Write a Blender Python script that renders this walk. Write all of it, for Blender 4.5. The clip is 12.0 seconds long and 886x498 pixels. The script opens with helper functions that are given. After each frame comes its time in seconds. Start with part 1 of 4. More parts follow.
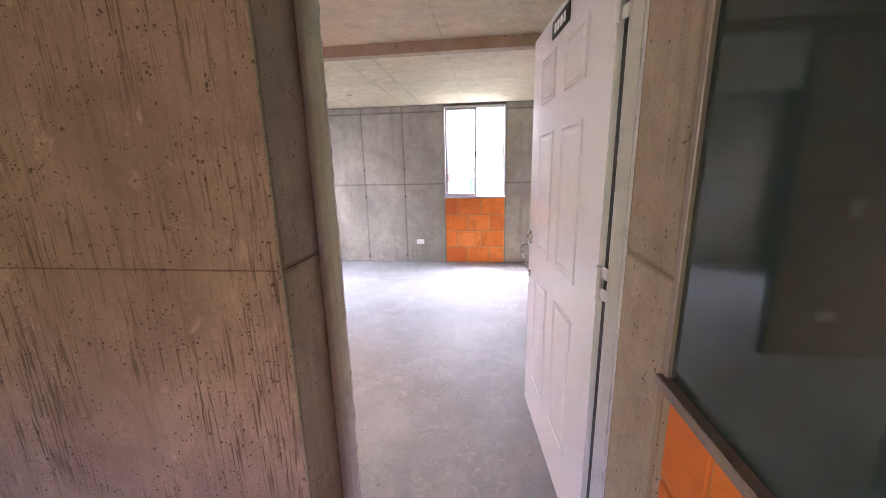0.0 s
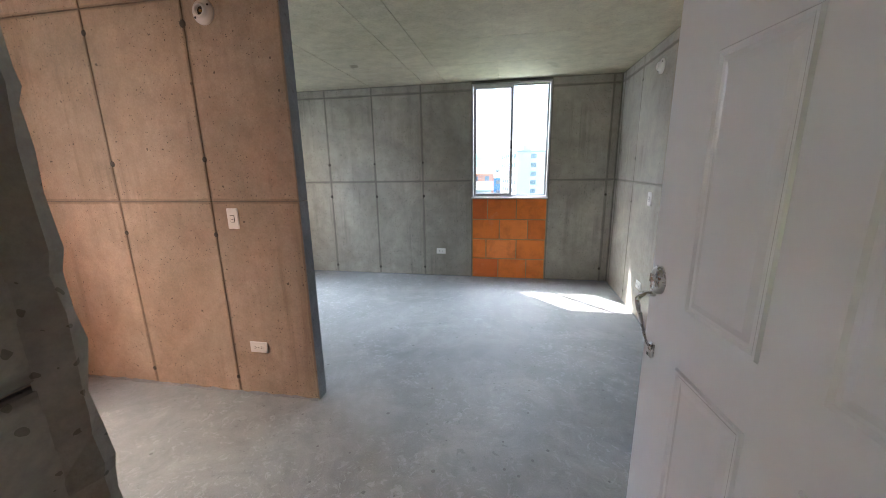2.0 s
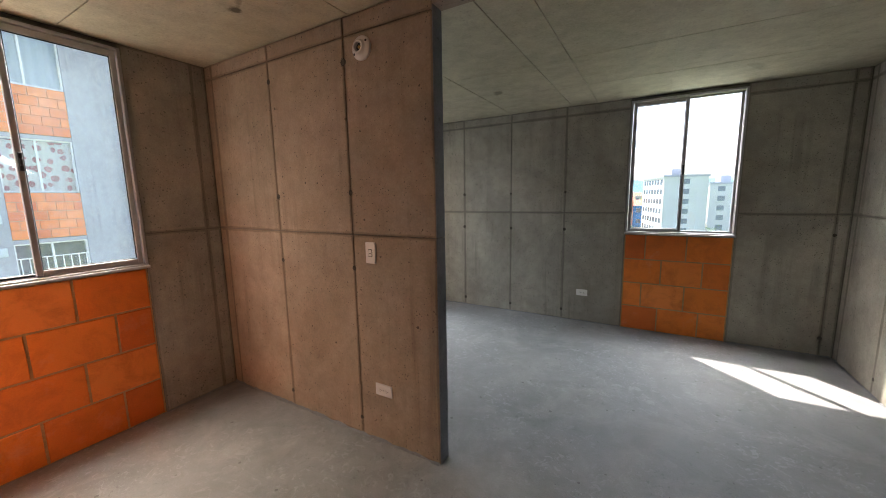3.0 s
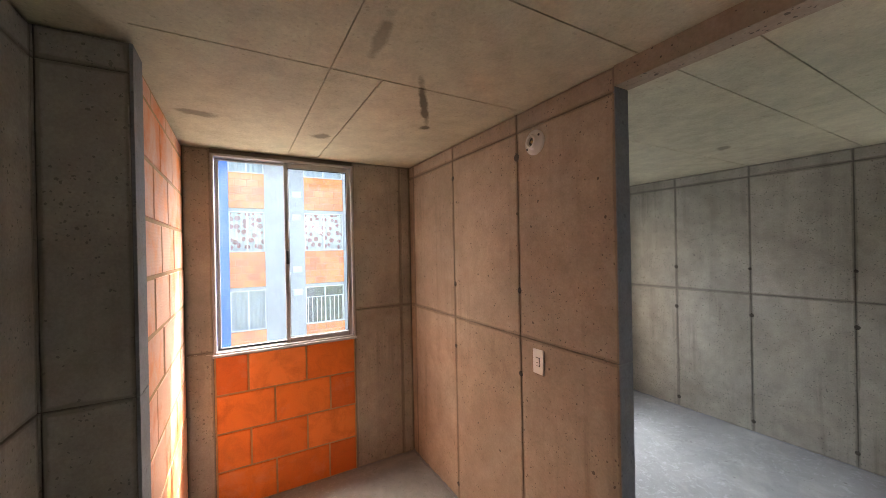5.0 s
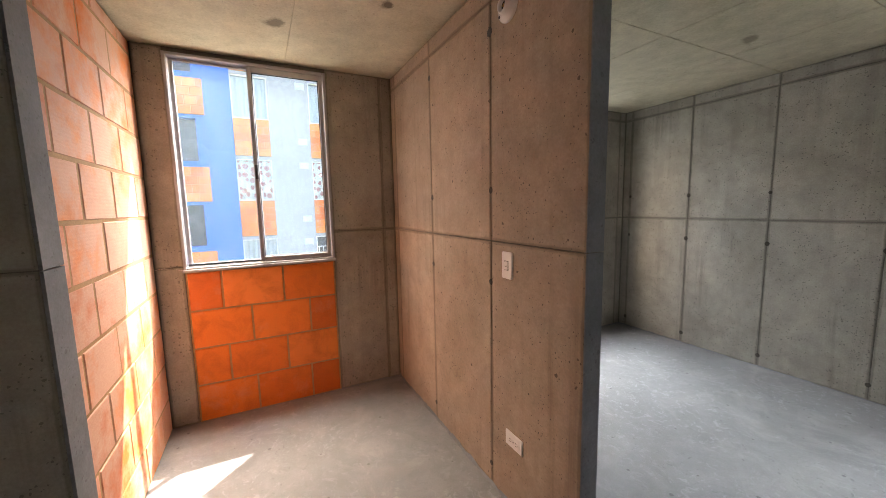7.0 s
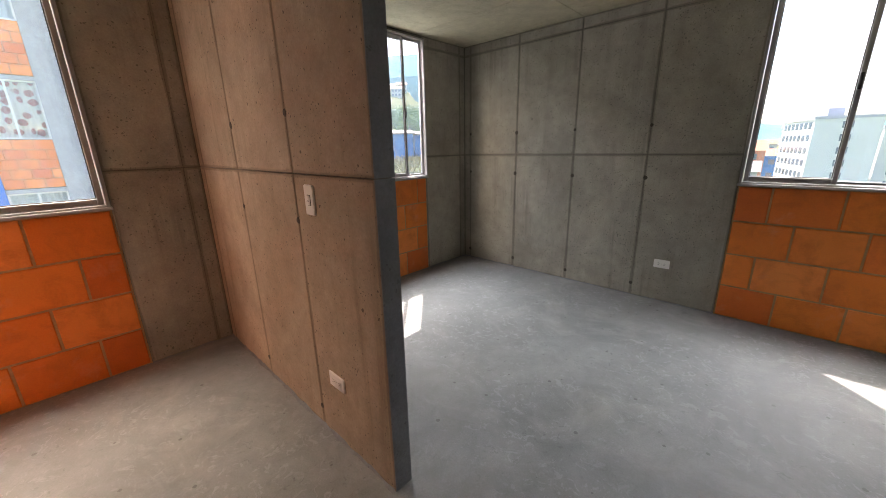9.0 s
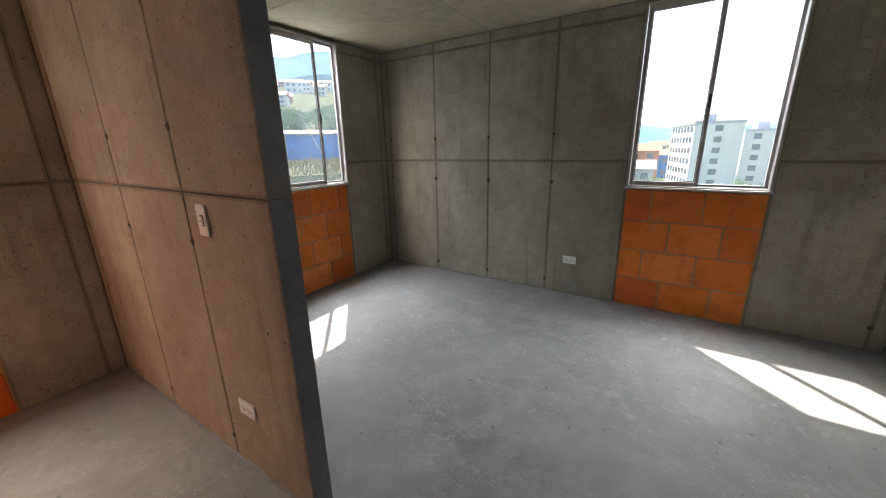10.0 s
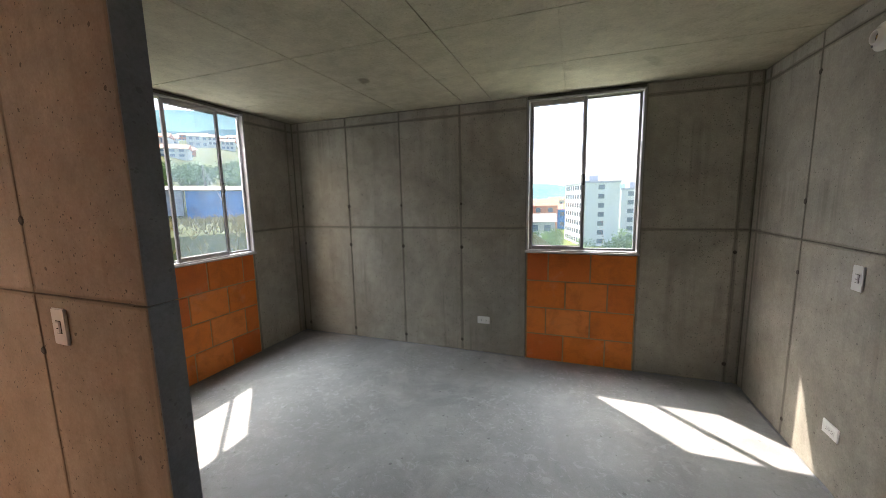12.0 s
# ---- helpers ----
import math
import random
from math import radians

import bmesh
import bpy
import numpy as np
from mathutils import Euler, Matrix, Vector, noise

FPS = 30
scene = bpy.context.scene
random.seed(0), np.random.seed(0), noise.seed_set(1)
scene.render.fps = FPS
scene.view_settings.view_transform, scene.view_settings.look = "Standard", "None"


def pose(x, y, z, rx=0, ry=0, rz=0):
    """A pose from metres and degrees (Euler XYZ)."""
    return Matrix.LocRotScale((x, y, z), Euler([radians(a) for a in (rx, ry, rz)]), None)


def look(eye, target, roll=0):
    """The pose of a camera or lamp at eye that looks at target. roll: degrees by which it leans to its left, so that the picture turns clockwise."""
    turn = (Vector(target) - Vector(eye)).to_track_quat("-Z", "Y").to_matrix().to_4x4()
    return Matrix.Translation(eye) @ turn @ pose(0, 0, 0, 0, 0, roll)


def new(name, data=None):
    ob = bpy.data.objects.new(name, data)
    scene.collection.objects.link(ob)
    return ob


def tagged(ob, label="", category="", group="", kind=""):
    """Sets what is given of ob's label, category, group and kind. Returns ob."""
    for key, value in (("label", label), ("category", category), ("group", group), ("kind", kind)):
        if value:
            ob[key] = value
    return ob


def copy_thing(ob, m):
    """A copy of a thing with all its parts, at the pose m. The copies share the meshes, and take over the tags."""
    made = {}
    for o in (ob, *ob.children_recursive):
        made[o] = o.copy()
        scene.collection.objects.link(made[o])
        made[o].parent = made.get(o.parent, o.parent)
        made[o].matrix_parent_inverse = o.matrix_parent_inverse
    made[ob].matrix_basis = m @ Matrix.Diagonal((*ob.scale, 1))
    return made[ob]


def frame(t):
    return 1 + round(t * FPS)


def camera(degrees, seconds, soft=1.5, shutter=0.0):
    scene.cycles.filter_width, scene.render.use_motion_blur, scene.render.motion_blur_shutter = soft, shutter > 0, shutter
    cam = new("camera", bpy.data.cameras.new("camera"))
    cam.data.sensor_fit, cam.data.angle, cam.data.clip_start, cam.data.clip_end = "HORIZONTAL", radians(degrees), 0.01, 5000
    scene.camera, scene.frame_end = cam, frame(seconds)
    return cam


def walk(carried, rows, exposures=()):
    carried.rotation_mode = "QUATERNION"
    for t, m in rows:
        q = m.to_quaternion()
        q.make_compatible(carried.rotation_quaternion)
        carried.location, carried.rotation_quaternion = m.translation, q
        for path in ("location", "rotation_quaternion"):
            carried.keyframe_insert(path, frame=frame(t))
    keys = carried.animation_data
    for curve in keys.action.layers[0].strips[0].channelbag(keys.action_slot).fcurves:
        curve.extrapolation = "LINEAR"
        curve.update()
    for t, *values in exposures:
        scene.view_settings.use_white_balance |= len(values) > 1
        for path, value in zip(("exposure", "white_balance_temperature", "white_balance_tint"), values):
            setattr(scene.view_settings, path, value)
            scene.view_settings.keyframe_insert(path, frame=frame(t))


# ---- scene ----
cam = camera(101.7, 12.0, soft=0.8)
PATH = [
    (0, (0.278, 0.518, 1.447), (0.041, 2.453, 1.002), -1.3),
    (0.5, (0.262, 0.77, 1.421), (0.024, 2.706, 0.979), -1.5),
    (1, (0.228, 1.033, 1.408), (-0.001, 2.971, 0.969), -1.2),
    (1.5, (0.145, 1.282, 1.37), (-0.097, 3.22, 0.94), -1.4),
    (2, (0.118, 1.508, 1.365), (-0.24, 3.425, 0.923), -1.0),
    (2.5, (0.021, 1.69, 1.364), (-0.609, 3.555, 1.013), -1.2),
    (3, (-0.098, 1.804, 1.4), (-1.094, 3.514, 1.111), -1.0),
    (3.5, (-0.134, 1.899, 1.461), (-1.491, 3.354, 1.25), -0.8),
    (3.7, (-0.127, 1.922, 1.501), (-1.606, 3.258, 1.336), -0.8),
    (5.3, (-0.154, 2.081, 1.652), (-1.909, 3.041, 1.658), -1.2),
    (5.5, (-0.169, 2.105, 1.61), (-1.935, 3.043, 1.62), -1.2),
    (6, (-0.176, 2.178, 1.514), (-1.972, 3.059, 1.525), -1.2),
    (6.5, (-0.175, 2.255, 1.419), (-1.99, 3.095, 1.379), -1.1),
    (6.7, (-0.173, 2.289, 1.394), (-1.981, 3.135, 1.275), -1.0),
    (8.3, (-0.106, 2.549, 1.278), (-1.68, 3.656, 0.732), -0.7),
    (8.5, (-0.103, 2.573, 1.282), (-1.605, 3.778, 0.739), -1.3),
    (9, (-0.086, 2.616, 1.288), (-1.413, 4.01, 0.746), -1.2),
    (9.5, (-0.024, 2.643, 1.31), (-1.213, 4.155, 0.762), -1.1),
    (10, (0.006, 2.664, 1.342), (-1.039, 4.279, 0.794), -1.2),
    (10.5, (0.009, 2.676, 1.38), (-0.899, 4.381, 0.863), -1.1),
    (11, (0.027, 2.675, 1.42), (-0.78, 4.452, 0.983), -1.2),
    (11.5, (0.046, 2.677, 1.451), (-0.689, 4.504, 1.105), -1.2),
    (12, (0.065, 2.674, 1.464), (-0.619, 4.534, 1.194), -1.2),
]
EXPOSURES = [
    (0, 4.05, 6250, 33), (0.5, 3.65, 6050, 27), (1.0, 3.35, 5750, 20), (1.5, 3.15, 5800, 15), (2.0, 2.85, 5850, 12), (2.5, 2.4, 6200, 12), (3.5, 1.8, 6600, 15),
    (5.3, 2.62, 6550, 16), (6.5, 2.67, 6550, 16), (8.5, 2.09, 6850, 17), (9.0, 2.12, 6850, 17), (10.0, 1.97, 6750, 15), (12, 1.98, 6700, 13),
]
walk(cam, [(t, look(eye, target, roll)) for t, eye, target, roll in PATH], EXPOSURES)

# ---------------------------------------------------------------- light
SUN_WAY = Vector((0.46, -0.463, -1.0)).normalized()      # the way the sunlight travels
world = bpy.data.worlds.new("world")
scene.world = world
world.use_nodes = True
wn = world.node_tree.nodes
sky = wn.new("ShaderNodeTexSky")
sky.sky_type = "NISHITA"
sky.sun_disc = False
sky.sun_elevation = math.asin(-SUN_WAY.z)
sky.sun_rotation = math.atan2(-SUN_WAY.x, -SUN_WAY.y)
sky.dust_density = 3.0
wn["Background"].inputs[1].default_value = 0.15
world.node_tree.links.new(sky.outputs[0], wn["Background"].inputs[0])
sun_data = bpy.data.lights.new("sun", "SUN")
sun_data.energy, sun_data.angle, sun_data.color = 4.3, radians(0.6), (1.0, 0.93, 0.82)
sun = new("sun", sun_data)
sun.matrix_world = look((0, 0, 30), Vector((0, 0, 30)) + SUN_WAY)


def fill_lamp(name, place, turn, size, watts, colour):
    """An added area lamp that tops up the light at an opening."""
    d = bpy.data.lights.new(name, "AREA")
    d.shape, d.size, d.size_y, d.energy, d.color = "RECTANGLE", size[0], size[1], watts, colour
    ob = new(name, d)
    ob.matrix_world = pose(*place, *turn)


# added lamps just outside and above each window, leaning in to boost sky light
fill_lamp("skylight_north", (0.107, 6.62, 3.22), (-42, 0, 0), (1.3, 1.3), 41, (0.86, 0.94, 1.0))
fill_lamp("skylight_west_far", (-3.55, 4.825, 3.22), (0, -42, 0), (1.3, 1.3), 70, (0.86, 0.94, 1.0))
# tinted warm in place of the bounce off the building opposite
fill_lamp("skylight_west_near", (-3.55, 2.35, 3.25), (0, -42, 0), (1.3, 1.3), 48, (1.0, 0.84, 0.66))
# added lamp outside the landing's west opening, which is out of view
fill_lamp("skylight_landing", (-3.4, -0.5, 1.5), (0, -90, 0), (1.0, 1.8), 4.0, (1.0, 0.88, 0.88))
# added lamp at a made-up low opening in the unseen south wall
fill_lamp("skylight_stairs", (-1.1, -1.65, 0.65), (90, 0, 0), (1.6, 1.0), 0.36, (1.0, 0.88, 0.88))

# ---------------------------------------------------------------- materials
def nodes_of(name):
    m = bpy.data.materials.new(name)
    m.use_nodes = True
    nt = m.node_tree
    return m, nt, nt.nodes, nt.links, nt.nodes["Principled BSDF"]


def position(nt, scale=(1, 1, 1), use_object=False):
    mp = nt.nodes.new("ShaderNodeMapping")
    mp.inputs["Scale"].default_value = scale
    if use_object:
        tc = nt.nodes.new("ShaderNodeTexCoord")
        nt.links.new(tc.outputs["Object"], mp.inputs[0])
    else:
        g = nt.nodes.new("ShaderNodeNewGeometry")
        nt.links.new(g.outputs["Position"], mp.inputs[0])
    return mp.outputs[0]


def noise_tex(nt, vec, scale, detail=4, rough=0.6, distort=0.0):
    n = nt.nodes.new("ShaderNodeTexNoise")
    n.inputs["Scale"].default_value, n.inputs["Detail"].default_value = scale, detail
    n.inputs["Roughness"].default_value, n.inputs["Distortion"].default_value = rough, distort
    nt.links.new(vec, n.inputs["Vector"])
    return n.outputs["Fac"]


def ramp(nt, fac, stops):
    r = nt.nodes.new("ShaderNodeValToRGB")
    e = r.color_ramp.elements
    while len(e) < len(stops):
        e.new(0.5)
    for el, (p, c) in zip(e, stops):
        el.position = p
        el.color = (*c, 1) if len(c) == 3 else c
    nt.links.new(fac, r.inputs[0])
    return r.outputs[0]


def g1(v):
    return (v, v, v)


def mixc(nt, fac, a, b, blend="MIX"):
    m = nt.nodes.new("ShaderNodeMix")
    m.data_type, m.blend_type = "RGBA", blend
    for sock, v in ((m.inputs[0], fac), (m.inputs[6], a), (m.inputs[7], b)):
        if isinstance(v, (int, float)):
            sock.default_value = v
        elif isinstance(v, tuple):
            sock.default_value = (*v, 1)
        else:
            nt.links.new(v, sock)
    return m.outputs[2]


def mathn(nt, op, a, b=0.0, c=0.0):
    m = nt.nodes.new("ShaderNodeMath")
    m.operation = op
    for i, v in enumerate((a, b, c)):
        if isinstance(v, (int, float)):
            m.inputs[i].default_value = v
        else:
            nt.links.new(v, m.inputs[i])
    return m.outputs[0]


def bump(nt, height, strength, dist, bsdf):
    b = nt.nodes.new("ShaderNodeBump")
    b.inputs["Strength"].default_value, b.inputs["Distance"].default_value = strength, dist
    nt.links.new(height, b.inputs["Height"])
    nt.links.new(b.outputs[0], bsdf.inputs["Normal"])


def concrete(name, light, dark, holes=0.65, streak=0.5, rough=0.8, per_piece=0.12, blotch=1.3, comb=0.0):
    """Cast concrete: cloudy tone, run marks down the wall, air holes, fine sand grain."""
    m, nt, n, l, b = nodes_of(name)
    p = position(nt)
    cloud = noise_tex(nt, p, blotch, 6, 0.62, 0.4)
    col = ramp(nt, cloud, [(0.28, dark), (0.72, light)])
    fine = noise_tex(nt, p, 95, 3, 0.7)
    col = mixc(nt, 0.35, col, ramp(nt, fine, [(0.3, g1(0.35)), (0.7, g1(0.65))]), "OVERLAY")
    mid = noise_tex(nt, p, 9, 5, 0.7)
    col = mixc(nt, 0.55, col, ramp(nt, mid, [(0.3, g1(0.37)), (0.7, g1(0.62))]), "OVERLAY")
    runs = noise_tex(nt, position(nt, (14, 14, 0.55)), 1.0, 5, 0.65, 0.3)
    where = noise_tex(nt, p, 1.7, 2)
    runs_mask = mathn(nt, "MULTIPLY", ramp(nt, runs, [(0.5, g1(0)), (0.68, g1(1))]), ramp(nt, where, [(0.42, g1(0)), (0.62, g1(1))]))
    col = mixc(nt, mathn(nt, "MULTIPLY", runs_mask, streak), col, tuple(0.62 * v for v in dark))
    comb_h = None
    if comb:
        lines = noise_tex(nt, position(nt, (135, 135, 8)), 1.0, 2, 0.5, 0.3)
        rows = noise_tex(nt, position(nt, (36, 36, 0.7)), 1.0, 2, 0.5, 0.2)
        patch = mathn(nt, "MULTIPLY", ramp(nt, noise_tex(nt, p, 2.6, 4), [(0.36, g1(0.15)), (0.56, g1(1))]), ramp(nt, rows, [(0.42, g1(0.1)), (0.56, g1(1))]))
        comb_h = mathn(nt, "MULTIPLY", ramp(nt, lines, [(0.5, g1(0)), (0.6, g1(1))]), patch)
        col = mixc(nt, mathn(nt, "MULTIPLY", comb_h, comb), col, tuple(0.5 * v for v in dark))
        smear = noise_tex(nt, position(nt, (5, 5, 3.2)), 1.3, 4, 0.6, 2.5)
        col = mixc(nt, ramp(nt, smear, [(0.62, g1(0)), (0.72, g1(0.5))]), col, tuple(min(1, 1.35 * v) for v in light))
    # air holes of two sizes, in drifts
    hole_h = None
    wob = nt.nodes.new("ShaderNodeTexNoise")
    wob.inputs["Scale"].default_value, wob.inputs["Detail"].default_value = 60, 2
    l.new(p, wob.inputs["Vector"])
    off = nt.nodes.new("ShaderNodeVectorMath")
    off.operation = "MULTIPLY_ADD"
    l.new(wob.outputs["Color"], off.inputs[0])
    off.inputs[1].default_value = (0.016, 0.016, 0.016)
    l.new(p, off.inputs[2])
    for sc, size, lo in ((40, 0.16, 0.51), (95, 0.26, 0.47)):
        v = nt.nodes.new("ShaderNodeTexVoronoi")
        v.inputs["Scale"].default_value = sc
        l.new(off.outputs[0], v.inputs["Vector"])
        drift = noise_tex(nt, p, 3.4 if sc < 50 else 4.6, 4, 0.65)
        pick = nt.nodes.new("ShaderNodeSeparateColor")
        l.new(v.outputs["Color"], pick.inputs[0])
        rad = mathn(nt, "MULTIPLY", mathn(nt, "MULTIPLY", pick.outputs[0], pick.outputs[1]), size * 2.2)
        hit = mathn(nt, "LESS_THAN", v.outputs["Distance"], rad)
        hit = mathn(nt, "MULTIPLY", hit, mathn(nt, "GREATER_THAN", drift, lo))
        hit = mathn(nt, "MULTIPLY", hit, mathn(nt, "GREATER_THAN", pick.outputs[2], 0.5))
        hole_h = hit if hole_h is None else mathn(nt, "MAXIMUM", hole_h, hit)
    col = mixc(nt, mathn(nt, "MULTIPLY", hole_h, holes), col, tuple(0.2 * v for v in dark))
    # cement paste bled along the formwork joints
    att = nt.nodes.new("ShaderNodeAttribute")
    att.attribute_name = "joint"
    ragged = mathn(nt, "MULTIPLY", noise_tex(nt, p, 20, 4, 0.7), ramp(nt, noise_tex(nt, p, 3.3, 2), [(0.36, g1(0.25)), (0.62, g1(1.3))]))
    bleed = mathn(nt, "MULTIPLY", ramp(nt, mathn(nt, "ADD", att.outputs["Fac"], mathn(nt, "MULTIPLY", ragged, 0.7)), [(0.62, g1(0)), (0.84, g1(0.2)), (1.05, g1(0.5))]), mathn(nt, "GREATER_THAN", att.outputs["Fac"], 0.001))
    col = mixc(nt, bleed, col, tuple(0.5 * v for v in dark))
    info = nt.nodes.new("ShaderNodeObjectInfo")
    shade = mathn(nt, "MULTIPLY_ADD", info.outputs["Random"], per_piece, 1.0 - per_piece / 2)
    hsv = nt.nodes.new("ShaderNodeHueSaturation")
    l.new(col, hsv.inputs["Color"])
    l.new(shade, hsv.inputs["Value"])
    l.new(hsv.outputs[0], b.inputs["Base Color"])
    b.inputs["Roughness"].default_value = rough
    b.inputs["Specular IOR Level"].default_value = 0.3
    h = mathn(nt, "SUBTRACT", mathn(nt, "ADD", mathn(nt, "MULTIPLY", mid, 0.5), mathn(nt, "MULTIPLY", fine, 0.25)), hole_h)
    if comb_h is not None:
        h = mathn(nt, "SUBTRACT", h, mathn(nt, "MULTIPLY", comb_h, 0.9))
    bump(nt, h, 0.4, 0.006, b)
    return m


def soak_marks(m, marks):
    """Damp and rust marks in a concrete face: x, y, length, width, turn, strength."""
    nt = m.node_tree
    b = nt.nodes["Principled BSDF"]
    col = b.inputs["Base Color"].links[0].from_socket
    geo = nt.nodes.new("ShaderNodeNewGeometry")
    frayed = noise_tex(nt, geo.outputs["Position"], 14, 5, 0.7)
    for x, y, length, width, turn, k in marks:
        mp = nt.nodes.new("ShaderNodeMapping")
        mp.vector_type = "TEXTURE"
        mp.inputs["Location"].default_value = (x, y, 0)
        mp.inputs["Rotation"].default_value = (0, 0, radians(turn))
        mp.inputs["Scale"].default_value = (length / 2, width / 2, 1000)
        nt.links.new(geo.outputs["Position"], mp.inputs[0])
        ln = nt.nodes.new("ShaderNodeVectorMath")
        ln.operation = "LENGTH"
        nt.links.new(mp.outputs[0], ln.inputs[0])
        d = mathn(nt, "ADD", ln.outputs["Value"], mathn(nt, "MULTIPLY", mathn(nt, "SUBTRACT", frayed, 0.5), 1.6))
        col = mixc(nt, mathn(nt, "MULTIPLY", ramp(nt, d, [(0.55, g1(1)), (1.0, g1(0))]), k), col, (0.10, 0.085, 0.06))
    nt.links.new(col, b.inputs["Base Color"])


def terracotta(name="clay_block", dusty=0.4):
    m, nt, n, l, b = nodes_of(name)
    p = position(nt)
    info = nt.nodes.new("ShaderNodeObjectInfo")
    base = ramp(nt, info.outputs["Random"], [(0.0, (0.64, 0.135, 0.02)), (0.5, (0.78, 0.212, 0.024)), (1.0, (0.86, 0.28, 0.06))])
    cloud = noise_tex(nt, p, 7, 5, 0.65, 0.5)
    col = mixc(nt, ramp(nt, cloud, [(0.46, g1(0)), (0.72, g1(0.6))]), base, (0.49, 0.11, 0.015))
    dust = noise_tex(nt, p, 3.1, 5, 0.7)
    # dust patches; the sunlit copy widens them to whiten it as the sun does
    col = mixc(nt, ramp(nt, dust, [(0.58 - 0.45 * max(0, dusty - 0.4), g1(0)), (0.8 - 0.45 * max(0, dusty - 0.4), g1(dusty))]), col, (0.72, 0.43, 0.30))
    comb = nt.nodes.new("ShaderNodeTexWave")
    comb.bands_direction = "Z"
    comb.inputs["Scale"].default_value, comb.inputs["Distortion"].default_value = 22, 1.2
    l.new(p, comb.inputs["Vector"])
    fine = noise_tex(nt, p, 120, 3, 0.7)
    col = mixc(nt, 0.25, col, ramp(nt, fine, [(0.3, g1(0.35)), (0.7, g1(0.65))]), "OVERLAY")
    l.new(col, b.inputs["Base Color"])
    b.inputs["Roughness"].default_value = 0.72
    h = mathn(nt, "ADD", mathn(nt, "MULTIPLY", cloud, 1.0), mathn(nt, "MULTIPLY", comb.outputs["Fac"], 0.04))
    bump(nt, mathn(nt, "ADD", h, mathn(nt, "MULTIPLY", fine, 0.2)), 0.4, 0.006, b)
    return m


def plain(name, colour, rough=0.5, metal=0.0, vary=0.15, scale=6.0, relief=0.0, spec=0.5, rv=0.08):
    """A painted, plastic or metal surface with slight mottling."""
    m, nt, n, l, b = nodes_of(name)
    p = position(nt)
    a = noise_tex(nt, p, scale, 5, 0.65)
    lo, hi = tuple(c * (1 - vary) for c in colour), tuple(min(1, c * (1 + vary)) for c in colour)
    col = ramp(nt, a, [(0.3, lo), (0.7, hi)])
    l.new(col, b.inputs["Base Color"])
    r = ramp(nt, noise_tex(nt, p, scale * 3.3, 4), [(0.3, g1(max(0.02, rough - rv))), (0.7, g1(min(1, rough + rv)))])
    l.new(r, b.inputs["Roughness"])
    b.inputs["Metallic"].default_value = metal
    b.inputs["Specular IOR Level"].default_value = spec
    if relief:
        bump(nt, noise_tex(nt, p, scale * 12, 3), relief, 0.002, b)
    return m


def glass(name, tint, rough=0.0):
    m, nt, n, l, b = nodes_of(name)
    b.inputs["Base Color"].default_value = (*tint, 1)
    b.inputs["Transmission Weight"].default_value = 1.0
    b.inputs["Roughness"].default_value = rough
    b.inputs["IOR"].default_value = 1.45
    return m


def hazy_dusty_glass(name, tint, dust):
    """Dusty clear glass; its bluish film, lit by the sky, paints in outdoor haze."""
    m, nt, n, l, b = nodes_of(name)
    b.inputs["Base Color"].default_value = (*tint, 1)
    b.inputs["Transmission Weight"].default_value = 1.0
    b.inputs["Roughness"].default_value = 0.0
    t = nt.nodes.new("ShaderNodeBsdfTranslucent")
    t.inputs[0].default_value = (0.62, 0.84, 1.0, 1)
    mix = nt.nodes.new("ShaderNodeMixShader")
    film = noise_tex(nt, position(nt, (1, 1, 0.6)), 5, 5, 0.65, 0.5)
    l.new(ramp(nt, film, [(0.3, g1(dust * 0.6)), (0.7, g1(dust * 1.4))]), mix.inputs[0])
    l.new(b.outputs[0], mix.inputs[1])
    l.new(t.outputs[0], mix.inputs[2])
    l.new(mix.outputs[0], n["Material Output"].inputs[0])
    return m


def leaf_green(name, a, c):
    m, nt, n, l, b = nodes_of(name)
    g = nt.nodes.new("ShaderNodeNewGeometry")
    col = ramp(nt, g.outputs["Random Per Island"], [(0, a), (1, c)])
    l.new(col, b.inputs["Base Color"])
    b.inputs["Roughness"].default_value = 0.7
    b.inputs["Specular IOR Level"].default_value = 0.1
    return m


